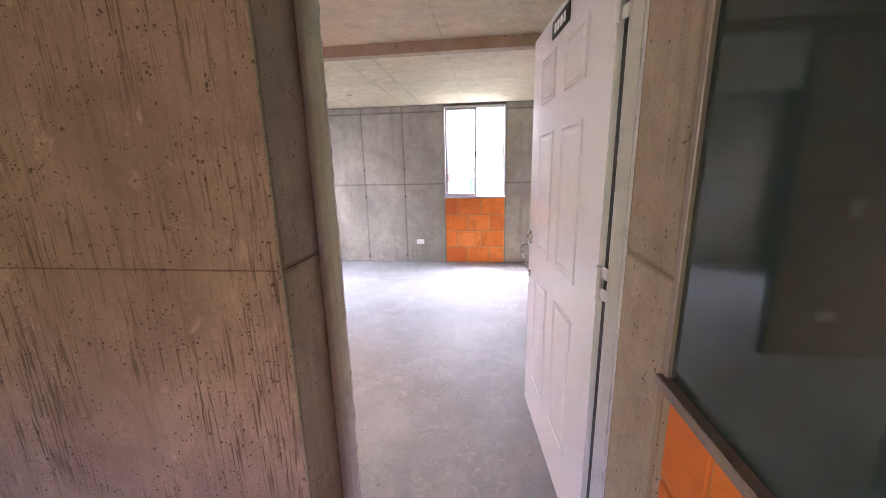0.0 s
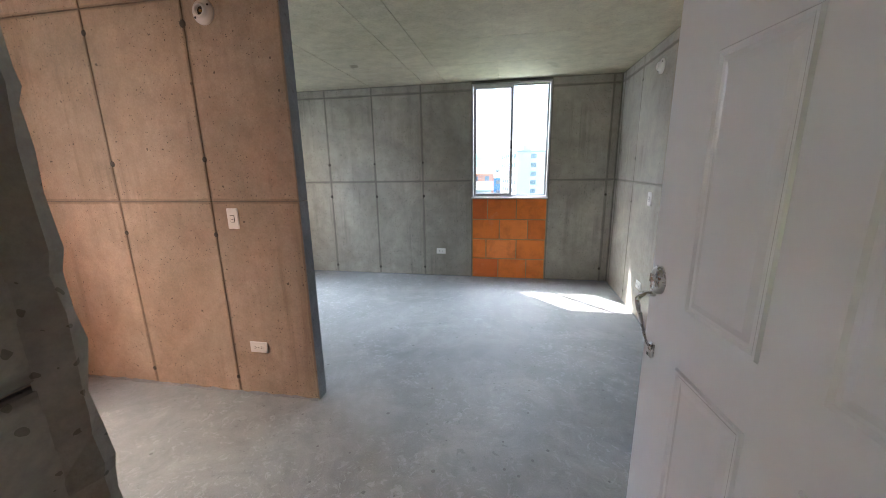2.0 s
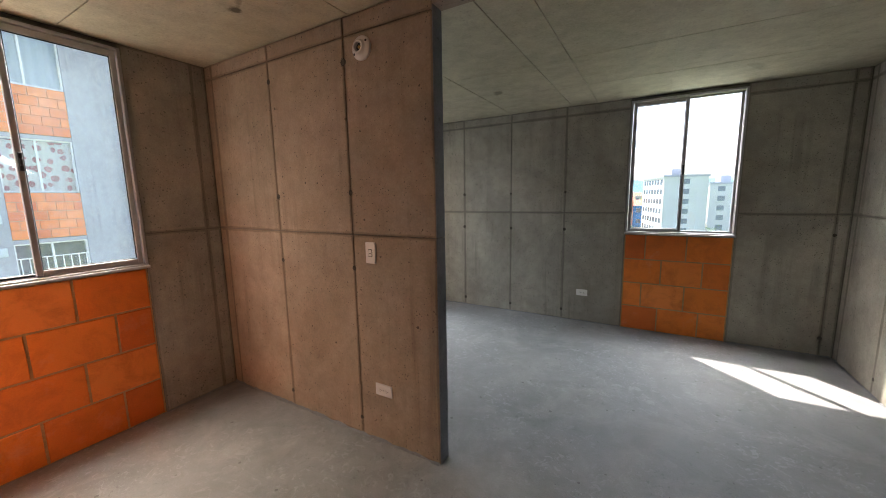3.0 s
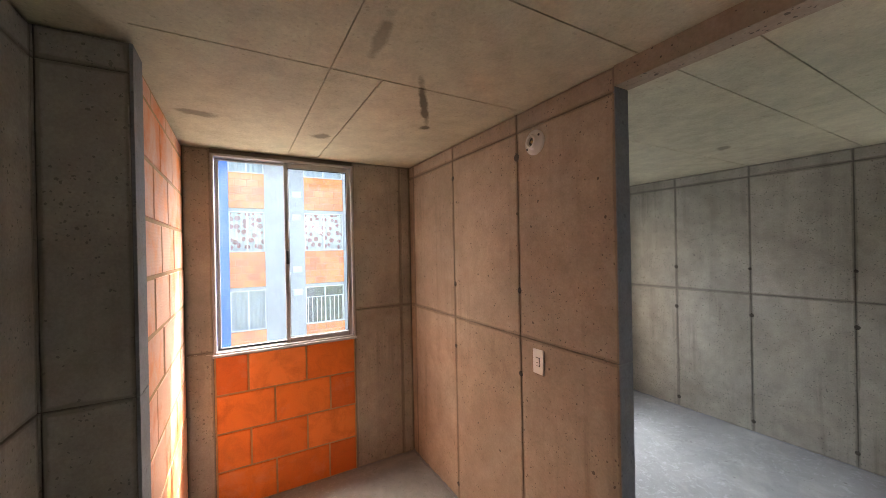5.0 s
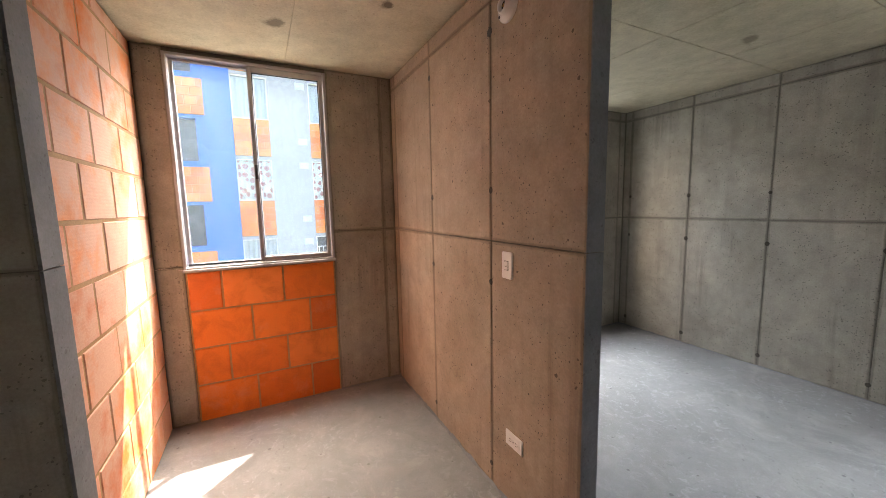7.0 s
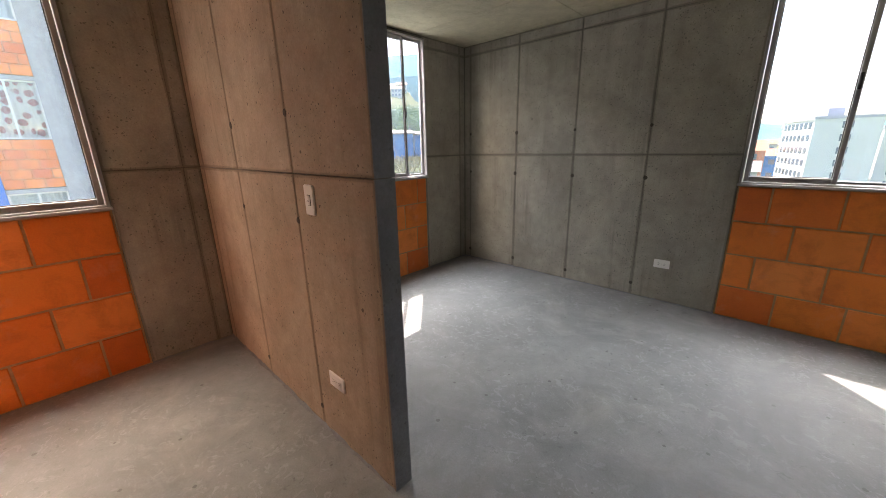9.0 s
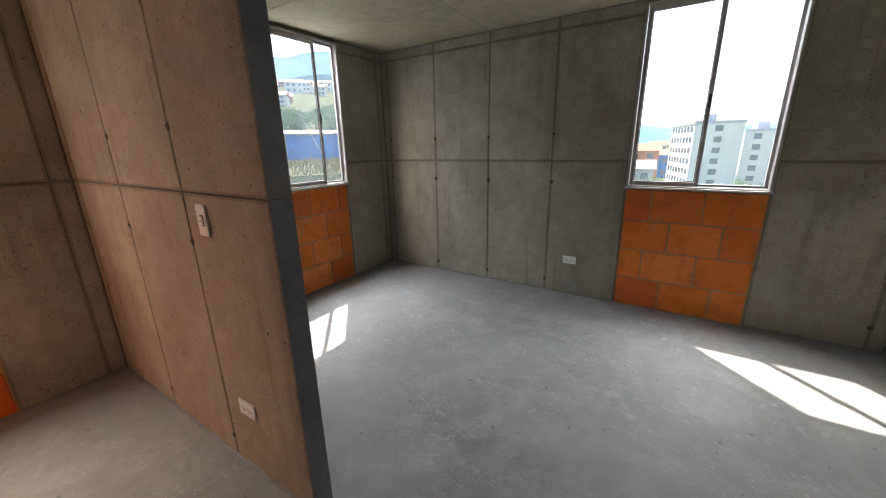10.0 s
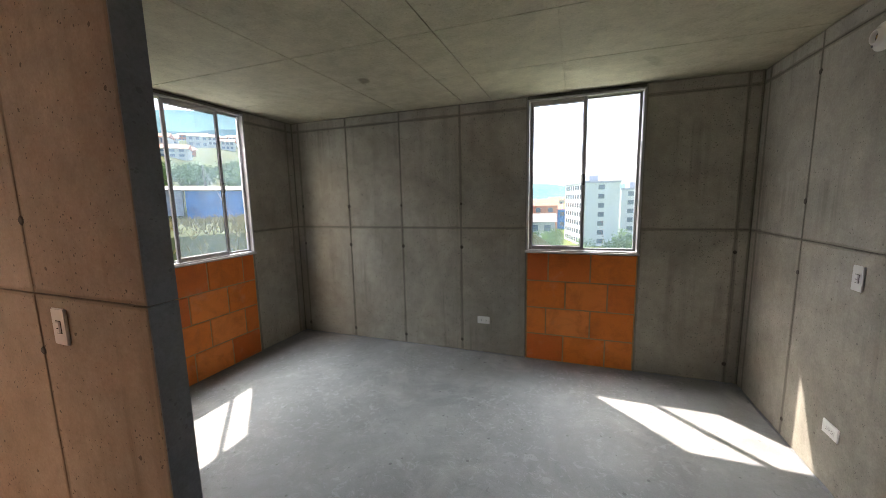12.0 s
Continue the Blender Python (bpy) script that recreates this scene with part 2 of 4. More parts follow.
def floor_material():
    m, nt, n, l, b = nodes_of("screed")
    p = position(nt)
    cloud = noise_tex(nt, p, 0.9, 6, 0.6, 0.6)
    col = ramp(nt, cloud, [(0.3, (0.178, 0.18, 0.184)), (0.7, (0.27, 0.272, 0.272))])
    mid = noise_tex(nt, p, 6, 6, 0.7, 0.8)
    col = mixc(nt, 0.6, col, ramp(nt, mid, [(0.3, g1(0.36)), (0.72, g1(0.64))]), "OVERLAY")
    dust = noise_tex(nt, p, 2.3, 6, 0.68, 1.0)
    col = mixc(nt, ramp(nt, dust, [(0.5, g1(0)), (0.75, g1(0.55))]), col, (0.37, 0.362, 0.35))
    fine = noise_tex(nt, p, 130, 3, 0.7)
    col = mixc(nt, 0.3, col, ramp(nt, fine, [(0.3, g1(0.35)), (0.7, g1(0.65))]), "OVERLAY")
    fl = noise_tex(nt, p, 17, 6, 0.72, 1.6)
    fl_where = ramp(nt, noise_tex(nt, p, 1.4, 3), [(0.38, g1(0)), (0.55, g1(1))])
    flake = mathn(nt, "MULTIPLY", ramp(nt, fl, [(0.55, g1(0)), (0.60, g1(1))]), fl_where)
    col = mixc(nt, mathn(nt, "MULTIPLY", flake, 0.24), col, (0.5, 0.51, 0.53))
    pit = noise_tex(nt, p, 26, 5, 0.7, 1.2)
    pit_where = ramp(nt, noise_tex(nt, p, 2.1, 3), [(0.45, g1(0)), (0.58, g1(1))])
    pits = mathn(nt, "MULTIPLY", ramp(nt, pit, [(0.60, g1(0)), (0.64, g1(1))]), pit_where)
    col = mixc(nt, mathn(nt, "MULTIPLY", pits, 0.4), col, (0.09, 0.092, 0.1))
    smudge = noise_tex(nt, p, 1.7, 5, 0.62, 1.2)
    col = mixc(nt, ramp(nt, smudge, [(0.52, g1(0)), (0.74, g1(0.6))]), col, (0.19, 0.185, 0.18))
    # trowel scrapes and crumbs of grit
    scr = noise_tex(nt, position(nt, (9, 26, 1)), 1.6, 5, 0.75, 2.2)
    scrape = ramp(nt, scr, [(0.62, g1(0)), (0.7, g1(1))])
    where = ramp(nt, noise_tex(nt, p, 1.9, 3), [(0.48, g1(0)), (0.6, g1(1))])
    scrape_m = mathn(nt, "MULTIPLY", scrape, where)
    col = mixc(nt, mathn(nt, "MULTIPLY", scrape_m, 0.4), col, (0.2, 0.2, 0.2))
    v = nt.nodes.new("ShaderNodeTexVoronoi")
    v.inputs["Scale"].default_value = 15
    l.new(p, v.inputs["Vector"])
    pick = nt.nodes.new("ShaderNodeSeparateColor")
    l.new(v.outputs["Color"], pick.inputs[0])
    grit = mathn(nt, "MULTIPLY", mathn(nt, "LESS_THAN", v.outputs["Distance"], mathn(nt, "MULTIPLY", pick.outputs[0], 0.15)), mathn(nt, "GREATER_THAN", pick.outputs[2], 0.8))
    col = mixc(nt, mathn(nt, "MULTIPLY", grit, 0.7), col, (0.1, 0.1, 0.1))
    l.new(col, b.inputs["Base Color"])
    r = ramp(nt, mid, [(0.3, g1(0.5)), (0.7, g1(0.8))])
    l.new(r, b.inputs["Roughness"])
    b.inputs["Specular IOR Level"].default_value = 0.35
    h = mathn(nt, "ADD", mathn(nt, "MULTIPLY", mid, 0.7), mathn(nt, "MULTIPLY", scrape_m, 0.5))
    bump(nt, mathn(nt, "ADD", h, mathn(nt, "MULTIPLY", fine, 0.15)), 0.5, 0.006, b)
    return m


def curtain_material():
    m, nt, n, l, b = nodes_of("floral_curtain")
    v = nt.nodes.new("ShaderNodeTexVoronoi")
    v.inputs["Scale"].default_value, v.inputs["Randomness"].default_value = 4.6, 0.6
    l.new(position(nt, (1, 1, 1)), v.inputs["Vector"])
    wob = noise_tex(nt, position(nt), 12, 3)
    d = mathn(nt, "ADD", v.outputs["Distance"], mathn(nt, "MULTIPLY", wob, 0.3))
    l.new(ramp(nt, d, [(0.46, (0.42, 0.12, 0.14)), (0.56, (0.78, 0.74, 0.73))]), b.inputs["Base Color"])
    b.inputs["Roughness"].default_value = 0.9
    return m


def ground_material(name, a, c, d):
    m, nt, n, l, b = nodes_of(name)
    p = position(nt)
    col = ramp(nt, noise_tex(nt, p, 0.06, 6, 0.65, 0.5), [(0.35, a), (0.5, c), (0.65, d)])
    col = mixc(nt, 0.5, col, ramp(nt, noise_tex(nt, p, 0.9, 5, 0.7), [(0.3, g1(0.35)), (0.7, g1(0.65))]), "OVERLAY")
    l.new(col, b.inputs["Base Color"])
    b.inputs["Roughness"].default_value = 0.95
    b.inputs["Specular IOR Level"].default_value = 0.05
    return m


CONCRETE = concrete("cast_concrete", (0.45, 0.42, 0.36), (0.265, 0.248, 0.21), holes=0.5)
# same concrete with the warm bounce off the orange bricks put into its colour
CONCRETE_WARM_LIT = concrete("cast_concrete_warm_lit", (0.43, 0.345, 0.262), (0.30, 0.232, 0.17), holes=0.75, streak=0.6)
CEILING_C = concrete("ceiling_concrete", (0.56, 0.52, 0.385), (0.42, 0.388, 0.28), holes=0.2, streak=0.0, blotch=1.0)
soak_marks(CEILING_C, [(-1.62, 2.80, 0.62, 0.045, 151, 0.85), (-1.22, 2.45, 0.30, 0.06, 175, 0.5), (-2.19, 1.88, 0.10, 0.22, 5, 0.6), (-2.30, 2.47, 0.13, 0.10, 30, 0.75), (-1.90, 2.95, 0.08, 0.07, 0, 0.9), (-1.37, 5.02, 0.09, 0.16, 20, 0.6), (0.5, 5.4, 0.35, 0.10, 60, 0.25)])
LANDING_C = concrete("landing_concrete", (0.43, 0.278, 0.246), (0.24, 0.148, 0.13), holes=0.7, streak=0.35, per_piece=0.03, comb=0.85)
MORTAR = concrete("joint_mortar", (0.2, 0.188, 0.165), (0.11, 0.103, 0.09), holes=0.1, streak=0.1)
PLUG = plain("dark_plug", (0.07, 0.062, 0.052), 0.9, 0.0, 0.4, 40)
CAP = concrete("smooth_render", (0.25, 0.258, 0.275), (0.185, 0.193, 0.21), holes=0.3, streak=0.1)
BRICK_MORTAR = concrete("brick_mortar", (0.54, 0.33, 0.16), (0.40, 0.23, 0.10), holes=0.1, streak=0.1)
CLAY = terracotta()
# paler clay copy: the grazing sun on the south wall put into its colour
CLAY_SUNLIT = terracotta("sunlit_clay_block", 0.95)
SCREED = floor_material()
ALU = plain("brushed_aluminium", (0.41, 0.405, 0.42), 0.45, 0.5, 0.1, 9)
ALU_BROWN = plain("weathered_aluminium", (0.27, 0.22, 0.19), 0.45, 0.4, 0.2, 9)
RUBBER = plain("black_gasket", (0.02, 0.02, 0.02), 0.6, 0.0, 0.2)
PANE = hazy_dusty_glass("hazy_dusty_pane", (0.94, 0.97, 0.98), 0.022)
DARK_PANE = glass("dark_green_glass", (0.03, 0.052, 0.046), 0.05)
DARK_PANE.node_tree.nodes["Principled BSDF"].inputs["Transmission Weight"].default_value = 0.35
PAINT = plain("white_enamel", (0.67, 0.67, 0.70), 0.24, 0.0, 0.02, 3, rv=0.012)
FRAME_PAINT = plain("grey_white_enamel", (0.64, 0.625, 0.66), 0.3, 0.0, 0.05, 4)
STEEL = plain("satin_steel", (0.55, 0.54, 0.53), 0.28, 1.0, 0.1, 12)
ZINC = plain("dull_zinc", (0.26, 0.24, 0.21), 0.42, 0.85, 0.25, 30)
DARK_STEEL = plain("dark_steel", (0.07, 0.07, 0.075), 0.4, 0.8, 0.2, 12)
PLASTIC = plain("white_plastic", (0.80, 0.79, 0.77), 0.35, 0.0, 0.03, 8)
PORCELAIN = plain("white_porcelain", (0.80, 0.77, 0.73), 0.18, 0.0, 0.03, 8)
HINGE_SHADE = plain("hinge_gap_shade", (0.09, 0.09, 0.11), 0.5, 0.0, 0.1)
SLOT = plain("dark_slot", (0.03, 0.03, 0.03), 0.6, 0.0, 0.1)
BRASS = plain("brass_contact", (0.45, 0.30, 0.12), 0.35, 1.0, 0.1)

# ---------------------------------------------------------------- mesh helpers
def box(bm, x0, x1, y0, y1, z0, z1):
    vs = [bm.verts.new((x, y, z)) for z in (z0, z1) for x, y in ((x0, y0), (x1, y0), (x1, y1), (x0, y1))]
    for f in ((3, 2, 1, 0), (4, 5, 6, 7), (0, 1, 5, 4), (1, 2, 6, 5), (2, 3, 7, 6), (3, 0, 4, 7)):
        bm.faces.new([vs[i] for i in f])


def rounded_box(bm, x0, x1, y0, y1, z0, z1, r=0.003, seg=2):
    t = bmesh.new()
    box(t, x0, x1, y0, y1, z0, z1)
    bmesh.ops.bevel(t, geom=t.edges[:], offset=r, segments=seg, affect="EDGES")
    merge(bm, t)


def merge(bm, t, m=None):
    me = bpy.data.meshes.new("scrap")
    if m is not None:
        t.transform(m)
    t.to_mesh(me)
    t.free()
    bm.from_mesh(me)
    bpy.data.meshes.remove(me)


def tube(bm, p0, p1, r0, r1=None, seg=16):
    p0, p1 = Vector(p0), Vector(p1)
    t = bmesh.new()
    bmesh.ops.create_cone(t, cap_ends=True, segments=seg, radius1=r0, radius2=r0 if r1 is None else r1, depth=(p1 - p0).length)
    merge(bm, t, Matrix.Translation((p0 + p1) / 2) @ (p1 - p0).to_track_quat("Z", "Y").to_matrix().to_4x4())


def link(name, bm, material, smooth=False):
    me = bpy.data.meshes.new(name)
    bmesh.ops.recalc_face_normals(bm, faces=bm.faces[:])
    if smooth:
        for f in bm.faces:
            f.smooth = True
    bm.to_mesh(me)
    bm.free()
    me.materials.append(material)
    return new(name, me)


def part(name, bm, material, parent, label="", smooth=False):
    ob = link(name, bm, material, smooth)
    ob.parent = parent
    if label:
        ob["label"] = label
    return ob


def thing(name, label, category, group="", kind=""):
    ob = new(name)
    ob.empty_display_size = 0.05
    return tagged(ob, label, category, group, kind)


def structure(name, bm, material, label, category):
    return tagged(link(name, bm, material), label, category, kind="structure")


PIECES = {}


def piece(name, w, h, d, bev, material, parent, m):
    """A block w x h whose face is at local z = d, with sloped edges; alike blocks share one mesh."""
    key = (name, round(w, 3), round(h, 3), d, material.name)
    me = PIECES.get(key)
    if me is None:
        a, b2 = w / 2, h / 2
        back = [(-a, -b2, 0), (a, -b2, 0), (a, b2, 0), (-a, b2, 0)]
        rim = [(x, y, d - bev) for x, y, _ in back]
        face = [(math.copysign(a - bev, x), math.copysign(b2 - bev, y), d) for x, y, _ in back]
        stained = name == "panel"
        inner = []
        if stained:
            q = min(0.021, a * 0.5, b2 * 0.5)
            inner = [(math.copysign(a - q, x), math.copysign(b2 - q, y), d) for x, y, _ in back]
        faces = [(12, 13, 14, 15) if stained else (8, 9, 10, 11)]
        for i in range(4):
            j = (i + 1) % 4
            faces += [(i, j, 4 + j, 4 + i), (4 + i, 4 + j, 8 + j, 8 + i)]
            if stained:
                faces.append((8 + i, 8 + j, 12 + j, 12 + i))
        me = bpy.data.meshes.new(name)
        me.from_pydata(back + rim + face + inner, [], faces)
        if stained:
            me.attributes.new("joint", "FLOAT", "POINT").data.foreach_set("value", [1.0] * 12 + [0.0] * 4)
        me.materials.append(material)
        PIECES[key] = me
    ob = new(name, me)
    ob.parent = parent
    ob.matrix_basis = m
    return ob


def face_matrix(axis, at, sign, u, v):
    """Local x along the wall, y up, z out of the wall's face, whose plane is axis = at, facing sign."""
    if axis == "y":
        out, along = Vector((0, sign, 0)), Vector((-sign, 0, 0))
        o = Vector((u, at, v))
    else:
        out, along = Vector((sign, 0, 0)), Vector((0, sign, 0))
        o = Vector((at, u, v))
    m = Matrix((along, Vector((0, 0, 1)), out)).transposed().to_4x4()
    m.translation = o
    return m


DEPTH = 0.008


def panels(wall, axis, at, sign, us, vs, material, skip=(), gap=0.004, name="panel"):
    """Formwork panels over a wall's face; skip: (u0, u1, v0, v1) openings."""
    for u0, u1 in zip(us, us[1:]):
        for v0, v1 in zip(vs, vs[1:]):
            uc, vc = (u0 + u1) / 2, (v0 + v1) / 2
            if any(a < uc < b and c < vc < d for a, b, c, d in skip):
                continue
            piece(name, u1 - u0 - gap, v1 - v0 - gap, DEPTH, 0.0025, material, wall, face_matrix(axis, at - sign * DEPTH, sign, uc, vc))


def courses(wall, axis, at, sign, u0, u1, rows, cuts, gap=0.012, depth=0.03, clay=CLAY):
    """Hollow clay blocks in running bond; cuts: the upright joints of each course."""
    r = random.Random(7)
    for (v0, v1), cut in zip(zip(rows, rows[1:]), cuts):
        us = [u0, *[c for c in cut if u0 + 0.03 < c < u1 - 0.03], u1]
        for a, b in zip(us, us[1:]):
            m = face_matrix(axis, at - sign * (depth + r.uniform(0, 0.004)), sign, (a + b) / 2, (v0 + v1) / 2)
            piece("brick", b - a - gap, v1 - v0 - gap, depth, 0.004, clay, wall, m)


def ties(wall, axis, at, sign, spots):
    """Plugged tie holes of the formwork: dark shallow cones."""
    bm = bmesh.new()
    rr = random.Random(len(spots))
    for u, v in spots:
        m = face_matrix(axis, at, sign, u + rr.uniform(-0.006, 0.006), v + rr.uniform(-0.01, 0.01))
        t = bmesh.new()
        bmesh.ops.create_cone(t, cap_ends=True, segments=9, radius1=0.018 * rr.uniform(0.7, 1.3), radius2=0.011, depth=0.004)
        merge(bm, t, m @ Matrix.Translation((0, 0, 0.0008)))
    ob = part("tie_holes", bm, PLUG, wall)
    ob["kind"] = "stuff"


# ---------------------------------------------------------------- the flat
H = 2.31            # ceiling
WX, EX, NY = -2.84, 1.27, 5.905      # inner faces of the outer walls
PS, PN, PE = 3.27, 3.35, -0.985      # partition faces and its free end
SY = 1.755          # clay block wall
DW = -1.60          # dark return wall
DT = 0.13           # its thickness
SILL, HEAD = 1.0, 2.275
T = 0.075           # wall thickness
W1, W2, WN = (1.90, 2.80), (4.37, 5.28), (-0.335, 0.55)

bm = bmesh.new()
box(bm, -2.915, 1.345, 1.41, 5.98, -0.18, 0)
box(bm, -3.3, 1.6, -1.6, 1.41, -0.18, 0)
structure("floor", bm, SCREED, "grey cement screed floor, dusty and scraped", "floor")

bm = bmesh.new()
box(bm, -2.915, 1.345, 1.41, 5.98, H + 0.008, H + 0.16)
box(bm, -3.3, 1.6, -1.6, 1.41, H, H + 0.16)
def ceil_panels(xs, ys):
    for x0, x1 in zip(xs, xs[1:]):
        for y0, y1 in zip(ys, ys[1:]):
            g = 0.003
            box(bm, x0 + g, x1 - g, y0 + g, y1 - g, H, H + 0.009)
ceil_panels([-2.84, -1.55, -0.89, -0.64, -0.03, 1.27], [3.35, 4.5, 5.2, 5.905])
ceil_panels([-2.84, -1.48], [1.78, 2.35, 2.55, 3.27])
ceil_panels([-1.48, -0.89, -0.03, 1.27], [1.69, 2.35, 3.27])
structure("ceiling", bm, CEILING_C, "raw concrete ceiling with formwork panel lines", "ceiling")


def wall(name, boxes, label, material=MORTAR):
    bm = bmesh.new()
    for b in boxes:
        box(bm, *b)
    return structure(name, bm, material, label, "wall")


D = DEPTH
north = wall("wall_north", [(WX - T, WN[0], NY + D, NY + T, 0, H), (WN[1], EX + T, NY + D, NY + T, 0, H), (WN[0], WN[1], NY + D, NY + T, HEAD, H)], "raw grey cast concrete wall with formwork joints")
VS = [0, 1.2, 2.215, H]
panels(north, "y", NY, -1, [WX, -2.755, -2.157, -1.549, -0.939, WN[0]], VS, CONCRETE)
panels(north, "y", NY, -1, [WN[1], 1.185, EX], VS, CONCRETE)
ties(north, "y", NY, -1, [(x, z) for x in (-2.755, -2.157, -1.549, -0.939) for z in (0.1, 1.02, 1.42)] + [(1.185, 1.03), (1.185, 0.15)])

west = wall("wall_west", [(WX - T, WX - D, a, b, 0, H) for a, b in ((1.5, W1[0]), (W1[1], W2[0]), (W2[1], NY))] + [(WX - T, WX - D, *w, HEAD, H) for w in (W1, W2)], "raw cast concrete wall with two window openings")
panels(west, "x", WX, 1, [SY, W1[0]], [0, 1.02, H], CONCRETE)
panels(west, "x", WX, 1, [W1[1], 3.18, PS], [0, 1.2, H], CONCRETE)
panels(west, "x", WX, 1, [PN, 3.95, W2[0]], VS, CONCRETE)
panels(west, "x", WX, 1, [W2[1], 5.82, NY], VS, CONCRETE)

east = wall("wall_east", [(EX + D, EX + T, 1.69, NY + T, 0, H)], "raw grey cast concrete wall with formwork joints")
panels(east, "x", EX, -1, [1.70, 2.87, 4.07, 5.27, 5.82, NY], VS, CONCRETE)
ties(east, "x", EX, -1, [(y, z) for y in (5.27, 4.07) for z in (0.1, 1.02, 1.42, 2.1)])

partition = wall("wall_partition", [(WX, PE - D, PS + D, PN - D, 0, H)], "cast concrete partition wall with air holes, warm bounced light in its colour")
panels(partition, "y", PS, -1, [WX, -2.755, -2.15, -1.526, PE], VS, CONCRETE_WARM_LIT)
panels(partition, "y", PN, 1, [WX, -2.15, -1.526, PE], VS, CONCRETE)
ties(partition, "y", PS, -1, [(x, z) for x in (-2.15, -1.526) for z in (0.1, 1.02, 1.42, 2.1)])
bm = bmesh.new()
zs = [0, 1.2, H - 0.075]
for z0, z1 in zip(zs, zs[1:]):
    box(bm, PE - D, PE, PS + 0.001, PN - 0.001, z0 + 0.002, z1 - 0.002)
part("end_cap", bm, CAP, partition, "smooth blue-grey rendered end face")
beam = wall("beam", [(PE, EX, PS - 0.002, PN, H - 0.075, H)], "shallow concrete beam across the opening", CONCRETE_WARM_LIT)


def bead(parent, axis, at, sign, u0, u1, seed, size=0.012):
    """Mortar splashed along the foot of a wall."""
    r = random.Random(seed)
    bm = bmesh.new()
    rows = []
    u = u0
    while u < u1:
        w, h = size * r.uniform(0.3, 1.5), size * r.uniform(0.3, 1.6)
        f = face_matrix(axis, at, sign, u, 0)
        rows.append([bm.verts.new(f @ Vector(q)) for q in ((0, h, 0.0), (0, h * 0.6, w * 0.5), (0, 0.0005, w))])
        u += r.uniform(0.015, 0.06)
    for a, b in zip(rows, rows[1:]):
        for k in range(2):
            bm.faces.new((a[k], a[k + 1], b[k + 1], b[k]))
    part("mortar_bead", bm, CAP, parent)


bead(partition, "y", PS, -1, WX, PE, 1)
bead(partition, "y", PN, 1, WX, PE, 2)
bead(north, "y", NY, -1, WX, WN[0], 3, 0.009)
bead(north, "y", NY, -1, WN[1], EX, 4, 0.009)
bead(east, "x", EX, -1, 1.7, NY, 5, 0.009)
bead(west, "x", WX, 1, W1[1], PS, 6, 0.009)
bead(west, "x", WX, 1, W2[1], NY, 7, 0.009)

# the clay block wall and the dark return wall
south = wall("wall_south", [(WX, DW - DT, SY - 0.12, SY - 0.004, 0, H)], "orange hollow clay block wall with mortar joints", BRICK_MORTAR)
ROWS = [0] + [0.225 * k - 0.02 for k in range(1, 11)] + [H]
courses(south, "y", SY, 1, WX, DW - DT, ROWS, [[WX + 0.19 + 0.335 * i + (0.168 if k % 2 else 0) for i in range(-1, 5)] for k in range(len(ROWS) - 1)], clay=CLAY_SUNLIT)
ret = wall("wall_return", [(DW - DT, DW - D, 0.2, SY + 0.006, 0, H)], "raw cast concrete return wall in shade")
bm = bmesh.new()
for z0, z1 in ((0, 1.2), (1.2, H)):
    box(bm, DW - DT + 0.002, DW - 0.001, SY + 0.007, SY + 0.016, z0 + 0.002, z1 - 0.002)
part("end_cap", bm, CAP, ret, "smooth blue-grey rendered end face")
panels(ret, "x", DW, 1, [0.2, 0.95, 1.55, SY + 0.006], VS, CONCRETE)

# walls round the entrance
JL, JR = -0.23, 0.69         # faces of the rough opening
LY = 1.335          # face of the landing wall beside the door
WE = 1.305          # end of the landing window
RY = 1.73           # inner corner behind the lock jamb
DOOR_TOP = 2.08
RX = 0.695          # face of the landing window wall
entry = wall("wall_entry", [(DW, JL - D, LY + D, 1.545 - D, 0, H), (-0.5, JL - 0.03, 1.545, RY - D, 0, H), (JR + 0.028, EX + T, 1.41, 1.69 - D, 0, H), (JR, JR + 0.028, 1.41, 1.69 - D, 0, H), (RX - 0.008, RX + T, WE, 1.41, 0, H), (JL - D, JR, 1.41 + D, 1.55, DOOR_TOP + 0.05, H)], "raw cast concrete entrance wall", CONCRETE_WARM_LIT)
panels(entry, "y", LY, -1, [-3.2, -2.0, JL - 0.003], [0, 1.2, H], LANDING_C, gap=0.0008, name="slab")
panels(entry, "y", 1.545, 1, [DW, -1.1, -0.5], VS, CONCRETE)
panels(entry, "y", 1.69, 1, [JR, EX], VS, CONCRETE)
panels(entry, "y", RY, 1, [-0.5, JL - 0.03], VS, CONCRETE)
panels(entry, "x", JL, 1, [LY, 1.545], [0, 1.2, H], CONCRETE, gap=0.0015)
panels(entry, "x", JL - 0.022, 1, [1.55, RY - 0.006], [0, 1.2, H], CONCRETE)

bm = bmesh.new()
rr = random.Random(21)
cols = []
z = 0.0
while z < H:
    w1, w2 = rr.uniform(0.001, 0.009), rr.uniform(0.0, 0.008)
    cols.append([bm.verts.new(p) for p in ((JL - 0.023, RY - 0.03, z), (JL - 0.016 + w2, RY - 0.005, z), (JL - 0.02 + w2, RY + w1, z), (JL - 0.09, RY + 0.006, z))])
    z += rr.uniform(0.012, 0.05)
for a, b in zip(cols, cols[1:]):
    for k in range(3):
        bm.faces.new((a[k], a[k + 1], b[k + 1], b[k]))
part("ragged_edge", bm, CONCRETE, entry, "ragged mortar edge")

